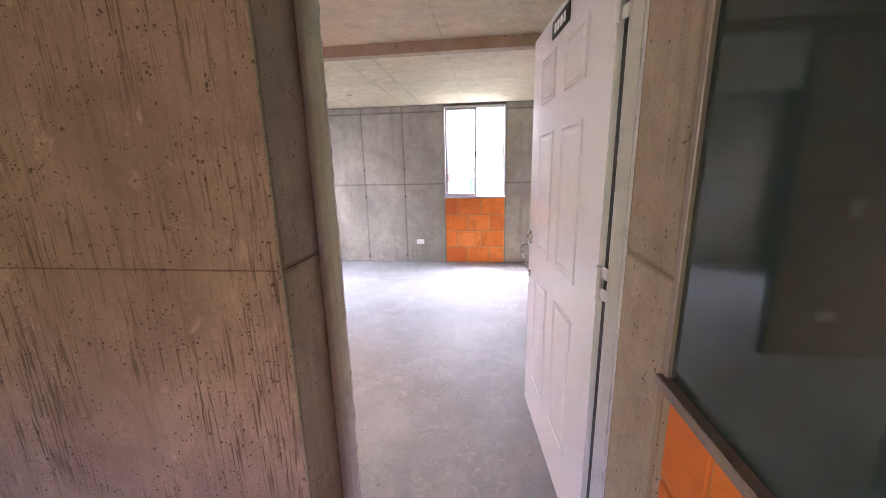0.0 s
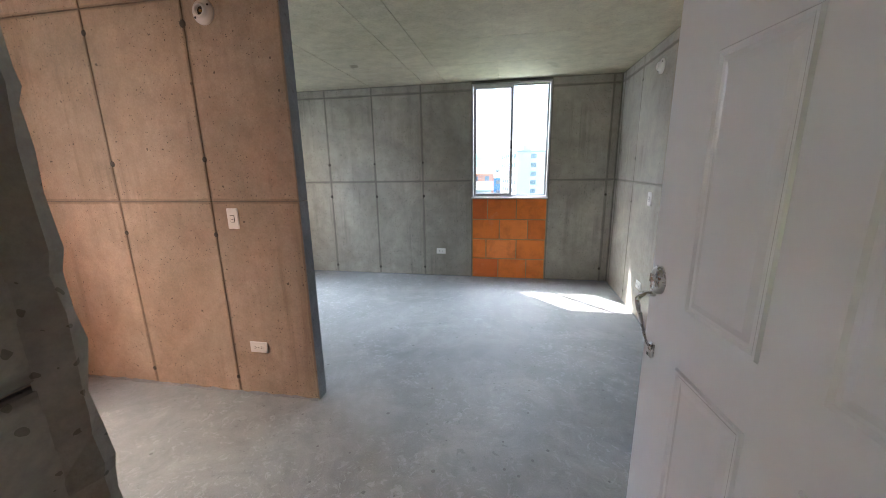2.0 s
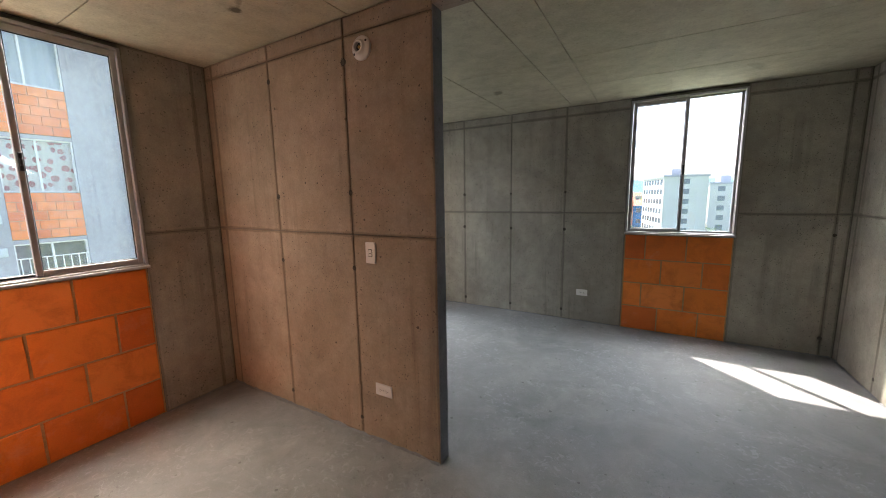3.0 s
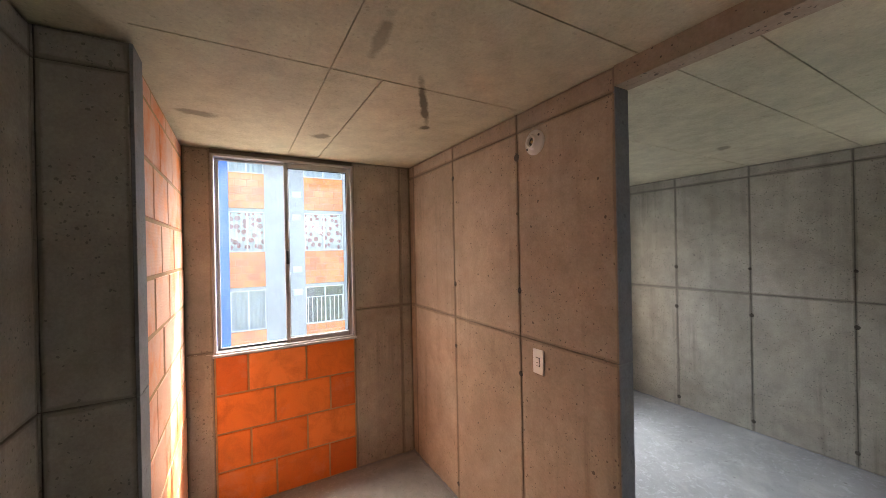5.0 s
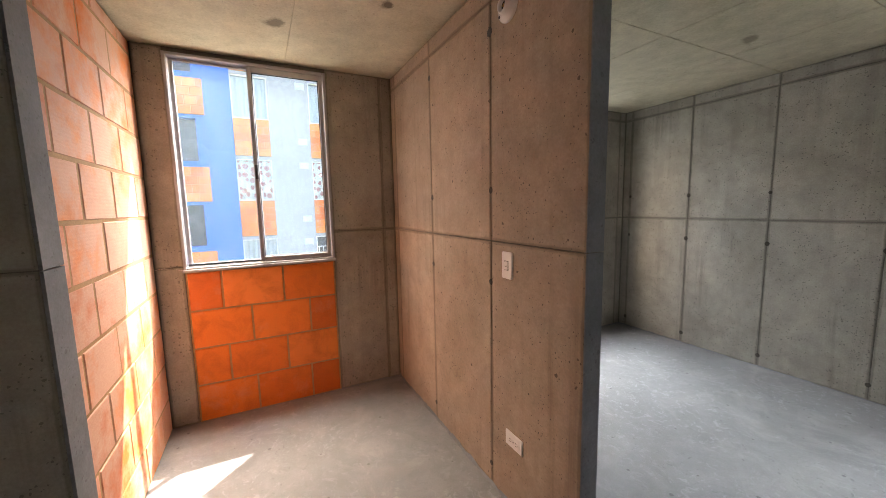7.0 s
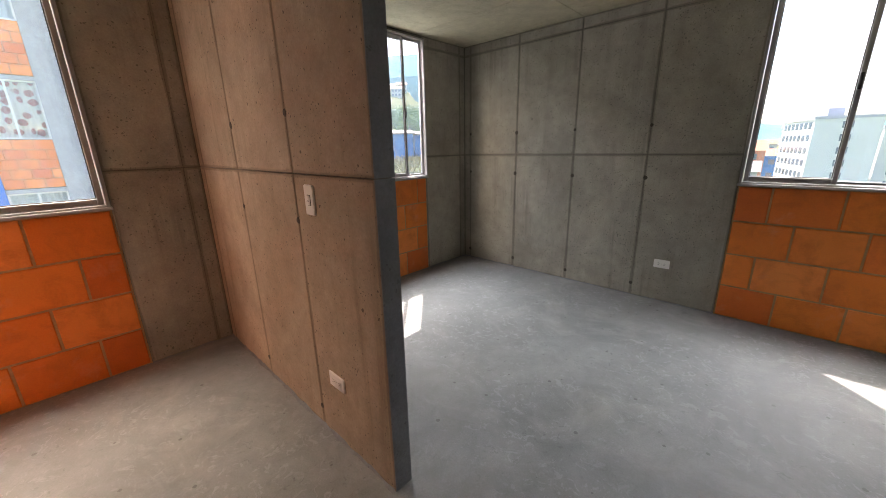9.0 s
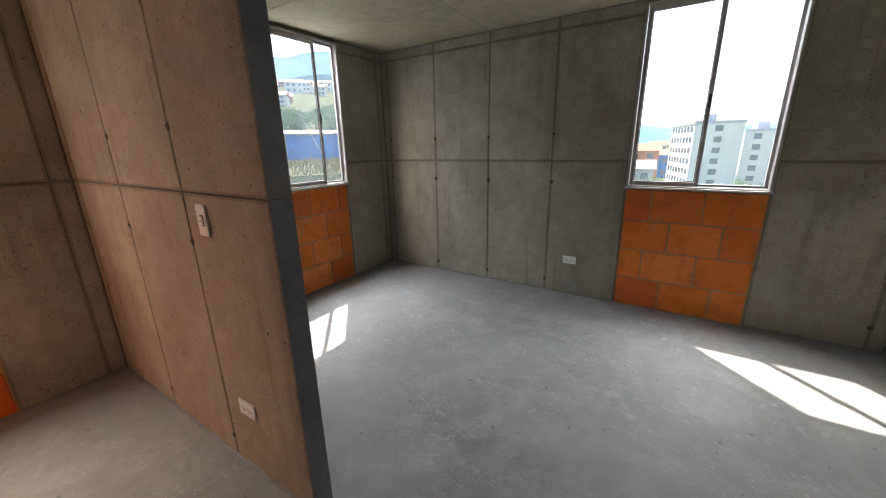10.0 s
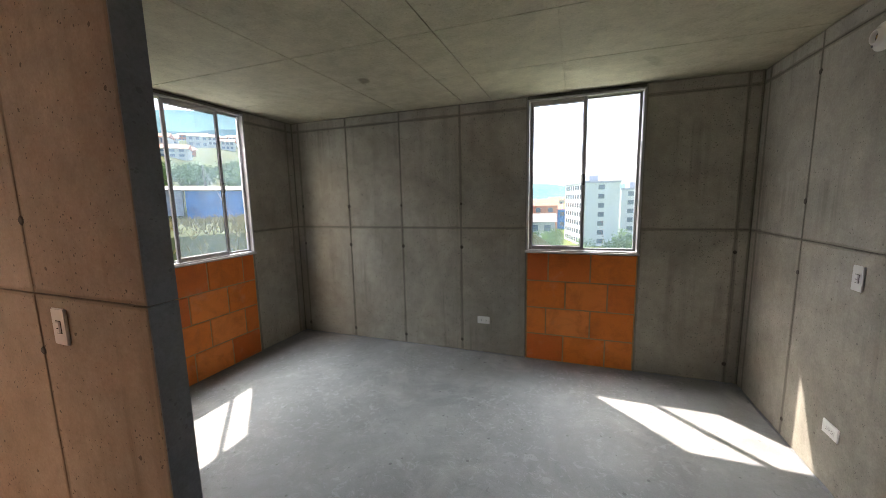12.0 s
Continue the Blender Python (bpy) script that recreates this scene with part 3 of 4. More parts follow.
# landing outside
# unseen landing walls; openings placed and sized to let the fill lamps in
landing = wall("wall_landing", [(-3.2, DW, LY + D, 1.5, 0, H), (-3.3, -1.9, -1.6, -1.5, 0, H), (-0.3, 1.5, -1.6, -1.5, 0, H), (-1.9, -0.3, -1.6, -1.5, 0, 0.12), (-1.9, -0.3, -1.6, -1.5, 1.2, H), (-3.3, -3.2, -1.5, 1.5, 0, 1.0), (-3.3, -3.2, 0.4, 1.5, 1.0, 2.0), (0.80, 1.5, -1.5, -1.4, 0, H), (1.5, 1.6, -1.6, 1.41, 0, H), (-3.3, -3.2, -1.5, 1.5, 2.0, H)], "plain concrete landing walls", CONCRETE_WARM_LIT)
side = wall("wall_side", [(RX + 0.009, RX + T, -1.5, WE, 0, 0.955), (RX + 0.009, RX + T, -1.5, WE, 2.25, H)], "orange clay block wall under a landing window", BRICK_MORTAR)
courses(side, "x", RX, -1, -1.5, WE, [0, 0.235, 0.47, 0.705, 0.955], [[WE - 0.335 * i - (0.168 if k % 2 else 0) for i in range(9, -1, -1)] for k in range(4)])
panels(side, "x", RX - 0.016, -1, [WE, 1.585], [0, 1.2, H], CONCRETE_WARM_LIT, gap=0.0015)


# ---------------------------------------------------------------- windows
def lbox(bm, f, u0, u1, d0, d1, v0, v1):
    """A box in a wall's own axes: u along it, d into the room, v up."""
    t = bmesh.new()
    box(t, min(u0, u1), max(u0, u1), v0, v1, d0, d1)
    bmesh.ops.bevel(t, geom=t.edges[:], offset=min(0.0025, 0.2 * abs(d1 - d0)), segments=1, affect="EDGES")
    merge(bm, t, f)


def ring(bm, f, u0, u1, v0, v1, d0, d1, w, wt=None):
    wt = wt or w
    lbox(bm, f, u0, u0 + w, d0, d1, v0, v1)
    lbox(bm, f, u1 - w, u1, d0, d1, v0, v1)
    lbox(bm, f, u0 + w, u1 - w, d0, d1, v0, v0 + wt)
    lbox(bm, f, u0 + w, u1 - w, d0, d1, v1 - wt, v1)


def sliding_window(name, axis, at, sign, u_at, width, sash, other, label, latch_u):
    """Aluminium sliding window. Local u runs 0..width; sash: the sliding leaf, other: the fixed pane's span."""
    f = face_matrix(axis, at, sign, u_at, 0)
    w = thing(name, label, "window", kind="structure")
    bm = bmesh.new()
    ring(bm, f, 0, width, SILL, HEAD, -0.06, 0.028, 0.018)
    lbox(bm, f, -0.006, width + 0.006, -0.02, 0.036, SILL - 0.012, SILL + 0.006)
    lbox(bm, f, 0.022, width - 0.022, -0.018, -0.008, SILL + 0.02, SILL + 0.038)
    part("window_frame", bm, ALU, w)
    bm = bmesh.new()
    ring(bm, f, sash[0], sash[1], SILL + 0.02, HEAD - 0.02, -0.002, 0.018, 0.026, 0.034)
    s = part("sash", bm, ALU, w)
    bm = bmesh.new()
    ring(bm, f, sash[0] + 0.026, sash[1] - 0.026, SILL + 0.054, HEAD - 0.054, 0.004, 0.012, 0.005)
    part("gasket", bm, RUBBER, s)
    bm = bmesh.new()
    lbox(bm, f, sash[0] + 0.026, sash[1] - 0.026, 0.006, 0.010, SILL + 0.054, HEAD - 0.054)
    part("pane", bm, PANE, s).visible_shadow = False
    bm = bmesh.new()
    ring(bm, f, other[0], other[1], SILL + 0.022, HEAD - 0.022, -0.028, -0.008, 0.022, 0.014)
    s2 = part("fixed_sash", bm, ALU, w)
    bm = bmesh.new()
    lbox(bm, f, other[0] + 0.02, other[1] - 0.02, -0.02, -0.016, SILL + 0.034, HEAD - 0.034)
    part("pane", bm, PANE, s2).visible_shadow = False
    bm = bmesh.new()
    lbox(bm, f, latch_u - 0.009, latch_u + 0.009, 0.02, 0.032, 1.56, 1.65)
    lbox(bm, f, latch_u - 0.006, latch_u + 0.006, 0.03, 0.04, 1.585, 1.62)
    part("latch", bm, RUBBER, s, "black latch")
    return w


# north: the axis runs from east to west seen from inside, so u starts at the opening's one end
def infill(name_wall, axis, at, sign, u0, u1, cuts):
    bm = bmesh.new()
    if axis == "y":
        box(bm, u0, u1, at + 0.008, at + T, 0, SILL - 0.012)
    else:
        box(bm, at - T, at - 0.008, u0, u1, 0, SILL - 0.012)
    part("mortar_bed", bm, BRICK_MORTAR, name_wall)
    courses(name_wall, axis, at, sign, u0 + 0.004, u1 - 0.004, [0, 0.245, 0.49, 0.735, 0.985], cuts)


infill(north, "y", NY, -1, *WN, [[-0.01, 0.33], [-0.161, 0.205], [0.0, 0.336], [-0.146, 0.197]])
infill(west, "x", WX, 1, *W1, [[2.25, 2.60], [2.10, 2.452], [2.248, 2.614], [2.09, 2.452]])
infill(west, "x", WX, 1, *W2, [[4.62, 4.97], [4.78, 5.13], [4.62, 4.97], [4.80, 5.15]])
WNW = WN[1] - WN[0]
sliding_window("window_1", "y", NY, -1, WN[0], WNW, (0.022, 0.47), (0.44, WNW - 0.022), "aluminium sliding window above clay blocks", 0.455)
sliding_window("window_2", "x", WX, 1, W1[0], 0.90, (0.425, 0.878), (0.022, 0.46), "aluminium sliding window above clay blocks", 0.44)
sliding_window("window_3", "x", WX, 1, W2[0], 0.91, (0.195, 0.655), (0.652, 0.888), "aluminium sliding window with its sash half open", 0.64)

# ---------------------------------------------------------------- entrance door
frame_thing = thing("door_frame", "grey-white painted steel door frame in the entrance", "door frame", kind="structure")


def jamb(x0, x1, name):
    bm = bmesh.new()
    s = 1 if x0 < 0 else -1
    a, b = (x0, x1) if s > 0 else (x1, x0)
    # outer lip with a rolled edge, body and stop of the folded profile
    top = DOOR_TOP + 0.05
    if s > 0:
        y = 1.535
        rounded_box(bm, a, b, y, y + 0.014, 0, top, 0.004)
        for k in (0.3, 0.62):
            m = a + (b - a) * k
            rounded_box(bm, m - 0.007, m + 0.007, y - 0.004, y + 0.01, 0, top, 0.003)
        rounded_box(bm, a - 0.02, b - 0.026, y + 0.013, 1.582, 0, top, 0.003)
    else:
        # the hinge side: a flat lip with a stepped return, folded back deep behind it
        y = 1.592
        rounded_box(bm, b, a - 0.014, y, y + 0.016, 0, top, 0.004)
        rounded_box(bm, a - 0.016, a - 0.001, y - 0.012, y + 0.016, 0, top, 0.003)
        rounded_box(bm, a - 0.009, a - 0.001, y + 0.015, 1.685, 0, top, 0.002)
    return part(name, bm, FRAME_PAINT, frame_thing)


jamb(JL, -0.164, "jamb")
jamb(0.64, JR, "jamb")
bm = bmesh.new()
rounded_box(bm, -0.168, JR - 0.002, 1.515, 1.533, DOOR_TOP, DOOR_TOP + 0.05, 0.004)
rounded_box(bm, -0.18, JR - 0.004, 1.53, 1.60, DOOR_TOP + 0.012, DOOR_TOP + 0.05, 0.004)
part("head", bm, FRAME_PAINT, frame_thing)
# strike plate let into the jamb
bm = bmesh.new()
rounded_box(bm, -0.215, -0.187, 1.55, 1.604, 1.05, 1.165, 0.002)
strike = part("strike_plate", bm, ZINC, frame_thing, "steel strike plate")
bm = bmesh.new()
for z0, z1 in ((1.062, 1.096), (1.106, 1.152)):
    box(bm, -0.196, -0.1865, 1.574, 1.598, z0, z1)
part("latch_hole", bm, SLOT, strike)
bm = bmesh.new()
for z, y in ((1.062, 1.559), (1.07, 1.569), (1.15, 1.559), (1.142, 1.569)):
    tube(bm, (-0.195, y, z), (-0.1855, y, z), 0.0028, seg=10)
for y in (1.556, 1.563):
    tube(bm, (-0.195, y, 1.235), (-0.189, y, 1.235), 0.0025, seg=8)
part("screw", bm, DARK_STEEL, strike)

HINGE = Vector((0.622, 1.615, 0))
LEAF_W, LEAF_T, LEAF_H = 0.985, 0.04, 2.05
FREE = Vector((0.524, 2.60, 0))
door = thing("door_1", "white six-panel entrance door standing open", "door", kind="structure")
# local x from hinge to free edge, y through the leaf (towards the room side +y = west face), z up
ax = (FREE - HINGE).normalized()
ay = Vector((-ax.y, ax.x, 0))
door.matrix_world = Matrix(((ax.x, ay.x, 0, HINGE.x), (ax.y, ay.y, 0, HINGE.y), (0, 0, 1, 0.008), (0, 0, 0, 1)))
bm = bmesh.new()
rounded_box(bm, 0.014, LEAF_W, -LEAF_T, 0, 0, LEAF_H, 0.003)
part("leaf", bm, PAINT, door)
# dark strip paints the shade of the hinge gap onto the leaf's edge
bm = bmesh.new()
rounded_box(bm, 0.010, 0.0145, -LEAF_T, -0.018, 0.002, LEAF_H - 0.002, 0.001, 1)
part("edge_channel", bm, HINGE_SHADE, door, "dark strip standing in for the shade of the hinge gap")


def door_panel(x0, x1, z0, z1):
    """A raised field inside a sunk moulding: sloped rings standing on the leaf."""
    bm = bmesh.new()
    rings = [(0, 0.0), (0.004, 0.006), (0.010, 0.006), (0.017, 0.0015), (0.026, 0.0015), (0.042, 0.006)]
    loops = []
    for inset, d in rings:
        loops.append([bm.verts.new((x, d, z)) for x, z in ((x0 + inset, z0 + inset), (x1 - inset, z0 + inset), (x1 - inset, z1 - inset), (x0 + inset, z1 - inset))])
    for a, b in zip(loops, loops[1:]):
        for i in range(4):
            bm.faces.new((a[i], a[(i + 1) % 4], b[(i + 1) % 4], b[i]))
    bm.faces.new(loops[-1])
    return part("panel", bm, PAINT, door)


for x0, x1 in ((0.22, 0.455), (0.575, 0.81)):
    for z0, z1 in ((0.25, 0.855), (1.0, 1.585), (1.715, 1.915)):
        door_panel(x0, x1, z0, z1)
# number plate, lock and pull
bm = bmesh.new()
rounded_box(bm, 0.42, 0.645, 0.0, 0.006, 1.95, 2.02, 0.002)
plate = part("number_plate", bm, SLOT, door, "small black number plate")
bm = bmesh.new()
for i in range(4):
    rounded_box(bm, 0.46 + 0.04 * i, 0.485 + 0.04 * i, 0.006, 0.0075, 1.965, 2.0, 0.0005, 1)
part("digit_bar", bm, PLASTIC, plate)
LK = LEAF_W - 0.05
bm = bmesh.new()
rose = bmesh.new()
for d, k in ((0.0, 1.0), (0.008, 1.0), (0.014, 0.9), (0.018, 0.72), (0.015, 0.66), (0.014, 0.0)):
    rose_ring = [rose.verts.new((0.031 * k * math.cos(a * math.pi / 14), d, 0.04 * k * math.sin(a * math.pi / 14))) for a in range(28)] if k else None
    if d == 0.0:
        last = rose_ring
        continue
    if rose_ring is None:
        rose.faces.new(last)
        break
    for a in range(28):
        rose.faces.new((last[a], last[(a + 1) % 28], rose_ring[(a + 1) % 28], rose_ring[a]))
    last = rose_ring
merge(bm, rose, Matrix.Translation((LK, 0, 1.045)))
part("lock", bm, STEEL, door, "oval satin steel lock rose", True)
bm = bmesh.new()
pts = []
for k in range(21):
    a = k / 20
    pts.append(Vector((LK - 0.004 * a, 0.012 + 0.05 * min(1, a / 0.16) ** 0.6 * (1 - a) ** 0.75, 1.005 - 0.165 * max(0, a - 0.06))))
rings_h = []
for k, q in enumerate(pts):
    way = (pts[min(20, k + 1)] - pts[max(0, k - 1)]).normalized()
    side_v = Vector((1, 0, 0))
    up_v = way.cross(side_v)
    w = 0.0115 - 0.006 * k / 20
    rings_h.append([bm.verts.new(q + side_v * w * math.cos(b * math.pi / 6) + up_v * w * 0.6 * math.sin(b * math.pi / 6)) for b in range(12)])
for a, b in zip(rings_h, rings_h[1:]):
    for k in range(12):
        bm.faces.new((a[k], a[(k + 1) % 12], b[(k + 1) % 12], b[k]))
rounded_box(bm, LK - 0.018, LK + 0.01, 0.0, 0.012, 0.815, 0.862, 0.005, 3)
part("pull_handle", bm, STEEL, door, "curved steel pull handle", True)
for z in (0.22, 1.083, 1.85):
    bm = bmesh.new()
    tube(bm, (0.002, 0.004, z - 0.05), (0.002, 0.004, z + 0.05), 0.008, seg=12)
    for k in (-0.052, -0.018, 0.016, 0.05):
        tube(bm, (0.002, 0.004, z + k - 0.002), (0.002, 0.004, z + k + 0.002), 0.0095, seg=12)
    rounded_box(bm, 0.004, 0.03, 0.0, 0.003, z - 0.05, z + 0.05, 0.001, 1)
    rounded_box(bm, -0.034, 0.0, -0.012, -0.004, z - 0.05, z - 0.018, 0.001, 1)
    rounded_box(bm, -0.034, 0.0, -0.012, -0.004, z + 0.016, z + 0.05, 0.001, 1)
    part("hinge", bm, FRAME_PAINT, door)

# landing window of dark glass
lw = thing("window_4", "brown aluminium landing window with dark glass", "window", kind="structure")
f = face_matrix("x", RX, -1, WE, 0)
bm = bmesh.new()
ring(bm, f, 0.0, 2.8, 0.955, 2.25, -0.05, 0.02, 0.02)
lbox(bm, f, 0.0, 2.8, 0.0, 0.035, 0.955, 0.98)
part("window_frame", bm, ALU_BROWN, lw)
bm = bmesh.new()
lbox(bm, f, 0.018, 2.782, 0.004, 0.009, 0.973, 2.232)
part("pane", bm, DARK_PANE, lw)

# ---------------------------------------------------------------- outside
GZ = -10.5
bm = bmesh.new()
box(bm, -900, 900, -900, 900, GZ - 0.5, GZ)
structure("ground", bm, ground_material("meadow", (0.08, 0.12, 0.03), (0.13, 0.17, 0.045), (0.2, 0.2, 0.07)), "grassy ground far below", "ground")


# ---- fittings on the walls
def light_switch(axis, at, sign, u, v):
    f = face_matrix(axis, at, sign, u, v)
    ob = thing("light_switch", "white plastic single light switch on the concrete wall", "light switch", "wall fittings")
    bm = bmesh.new()
    rounded_box(bm, -0.035, 0.035, -0.058, 0.058, 0, 0.008, 0.003)
    p = part("plate", bm, PLASTIC, ob)
    bm = bmesh.new()
    rounded_box(bm, -0.011, 0.011, -0.018, 0.018, 0.008, 0.0125, 0.002)
    part("rocker", bm, PLASTIC, ob)
    bm = bmesh.new()
    rounded_box(bm, -0.0135, 0.0135, -0.0205, 0.0205, 0.0075, 0.0086, 0.0003, 1)
    rounded_box(bm, -0.006, 0.006, -0.004, -0.001, 0.0125, 0.013, 0.0002, 1)
    part("rocker_slot", bm, SLOT, p)
    ob.matrix_world = f
    return ob


def power_outlet(axis, at, sign, u, v):
    f = face_matrix(axis, at, sign, u, v)
    ob = thing("power_outlet", "white plastic double power outlet low on the concrete wall", "power outlet", "wall fittings")
    bm = bmesh.new()
    rounded_box(bm, -0.058, 0.058, -0.035, 0.035, 0, 0.008, 0.003)
    part("plate", bm, PLASTIC, ob)
    for x in (-0.021, 0.021):
        bm = bmesh.new()
        rounded_box(bm, x - 0.016, x + 0.016, -0.014, 0.014, 0.008, 0.0105, 0.002)
        r = part("receptacle", bm, PLASTIC, ob)
        bm = bmesh.new()
        for y in (-0.006, 0.006):
            box(bm, x - 0.005, x + 0.004, y - 0.0012, y + 0.0012, 0.0104, 0.0109)
        tube(bm, (x + 0.009, 0, 0.0104), (x + 0.009, 0, 0.0109), 0.0022, seg=8)
        part("slot", bm, SLOT, r)
    bm = bmesh.new()
    tube(bm, (0, 0, 0.008), (0, 0, 0.0095), 0.003, seg=10)
    part("screw", bm, STEEL, ob)
    ob.matrix_world = f
    return ob


def lamp_holder(axis, at, sign, u, v):
    f = face_matrix(axis, at, sign, u, v)
    ob = thing("lamp_holder", "white porcelain lamp holder without a bulb on the wall", "lamp holder", "wall fittings")
    prof = [(0.0585, 0.0), (0.0585, 0.008), (0.054, 0.013), (0.04, 0.017), (0.034, 0.022), (0.031, 0.032), (0.028, 0.035), (0.0225, 0.035), (0.0215, 0.028), (0.0215, 0.012)]
    bm = bmesh.new()
    seg = 36
    loops = [[bm.verts.new((r * math.cos(2 * math.pi * k / seg), r * math.sin(2 * math.pi * k / seg), z)) for k in range(seg)] for r, z in prof]
    for a, b in zip(loops, loops[1:]):
        for k in range(seg):
            bm.faces.new((a[k], a[(k + 1) % seg], b[(k + 1) % seg], b[k]))
    part("rose", bm, PORCELAIN, ob, smooth=True)
    bm = bmesh.new()
    tube(bm, (0, 0, 0.01), (0, 0, 0.018), 0.0212, seg=24)
    c = part("socket_well", bm, SLOT, ob)
    bm = bmesh.new()
    tube(bm, (0, 0, 0.018), (0, 0, 0.024), 0.007, seg=12)
    part("contact", bm, BRASS, c)
    for a in (0.6, 0.6 + math.pi):
        bm = bmesh.new()
        tube(bm, (0.046 * math.cos(a), 0.046 * math.sin(a), 0.013), (0.046 * math.cos(a), 0.046 * math.sin(a), 0.0175), 0.0055, seg=10)
        part("screw", bm, DARK_STEEL, ob)
    ob.matrix_world = f
    return ob


light_switch("y", PS, -1, -1.400, 1.105)
power_outlet("y", PS, -1, -1.350, 0.325)
lamp_holder("y", PS, -1, -1.398, 2.135)
power_outlet("y", NY, -1, -0.727, 0.326)
light_switch("x", EX, -1, 4.80, 1.075)
power_outlet("x", EX, -1, 4.845, 0.307)
lamp_holder("x", EX, -1, 4.845, 2.11)

bm = bmesh.new()
wire_pts = [Vector((-2.80 + 0.012 * math.sin(k * 0.9), 1.762 + 0.02 * k, 1.018 + 0.01 * math.sin(k * 0.7))) for k in range(8)]
for a, b in zip(wire_pts, wire_pts[1:]):
    tube(bm, a, b, 0.0012, seg=6)
tagged(link("wire", bm, STEEL), "thin loose steel wire at the window corner", "wire")

# ---- opposite building, seen through the near west window
BLUE = plain("blue_paint", (0.006, 0.13, 0.56), 0.55, 0.0, 0.08, 1.5)
OUT_GREY = concrete("facade_concrete", (0.41, 0.42, 0.48), (0.33, 0.34, 0.39), holes=0.0, streak=0.5, blotch=0.5)
CURTAIN = curtain_material()
# near-black colour stands in for the shade inside rooms and stairs
UNLIT_ROOM = plain("unlit_room_shade", (0.05, 0.055, 0.065), 0.25, 0.0, 0.3, 1.2)
BLIND = plain("pale_blind", (0.55, 0.62, 0.66), 0.6, 0.0, 0.08, 3)
WHITE_ALU = plain("white_window_bars", (0.75, 0.76, 0.78), 0.45, 0.0, 0.06, 4)
FX, STOREY, Z0 = -12.8, 2.45, 0.56
opposite = thing("apartment_building", "concrete apartment building with orange brick panels and blue stair core", "building")
bm = bmesh.new()
box(bm, FX - 9, FX - 0.3, -7, 6.3, GZ, 11.0)
for y0, y1 in ((-7.0, -5.2), (-4.1, -3.0), (-1.95, -0.75), (2.78, 3.96), (5.24, 6.3)):
    box(bm, FX - 0.31, FX, y0, y1, GZ, 10.9)
for k in range(-5, 4):
    z = Z0 + k * STOREY
    for y0, y1 in ((-5.2, -4.1), (-3.0, -1.95), (1.80, 2.78), (3.96, 5.24)):
        box(bm, FX - 0.31, FX - 0.03, y0, y1, z - 0.1, z - 0.01)
part("wall", bm, OUT_GREY, opposite)
bm = bmesh.new()
box(bm, FX - 9.2, FX + 0.1, -7.2, 6.4, 11.0, 11.25)
part("roof", bm, OUT_GREY, opposite)
core_wall = bmesh.new()
box(core_wall, FX - 0.31, FX + 0.03, 1.12, 1.80, GZ, 10.9)
box(core_wall, FX - 0.31, FX + 0.03, -0.75, -0.42, GZ, 10.9)
for k in range(-5, 4):
    z = Z0 - 0.22 + k * STOREY
    box(core_wall, FX - 0.31, FX + 0.02, -0.42, 1.12, z - 0.16, z)
    box(core_wall, FX - 0.31, FX + 0.02, 0.88, 1.12, z, z + 1.2)
    box(core_wall, FX - 0.31, FX + 0.02, -0.42, -0.3, z, z + 1.2)
    box(core_wall, FX - 0.31, FX + 0.02, -0.42, 1.12, z + 1.2, z + 1.3)
part("stair_core", core_wall, BLUE, opposite, "bright blue painted stair core")


def brick_panel(y0, y1, z0, z1, x):
    bm = bmesh.new()
    box(bm, x - 0.2, x - 0.01, y0, y1, z0, z1)
    p = part("brick_panel", bm, BRICK_MORTAR, opposite)
    nrow = max(1, round((z1 - z0) / 0.24))
    for r in range(nrow):
        a, b = z0 + (z1 - z0) * r / nrow, z0 + (z1 - z0) * (r + 1) / nrow
        n = max(2, round((y1 - y0) / 0.34))
        cut = [y0 + (y1 - y0) * (i + (0.5 if r % 2 else 0)) / n for i in range(n + 1)]
        us = [y0] + [c for c in cut if y0 + 0.05 < c < y1 - 0.05] + [y1]
        for u0, u1 in zip(us, us[1:]):
            piece("brick", u1 - u0 - 0.014, b - a - 0.014, 0.03, 0.004, CLAY, p, face_matrix("x", x - 0.02, 1, (u0 + u1) / 2, (a + b) / 2))


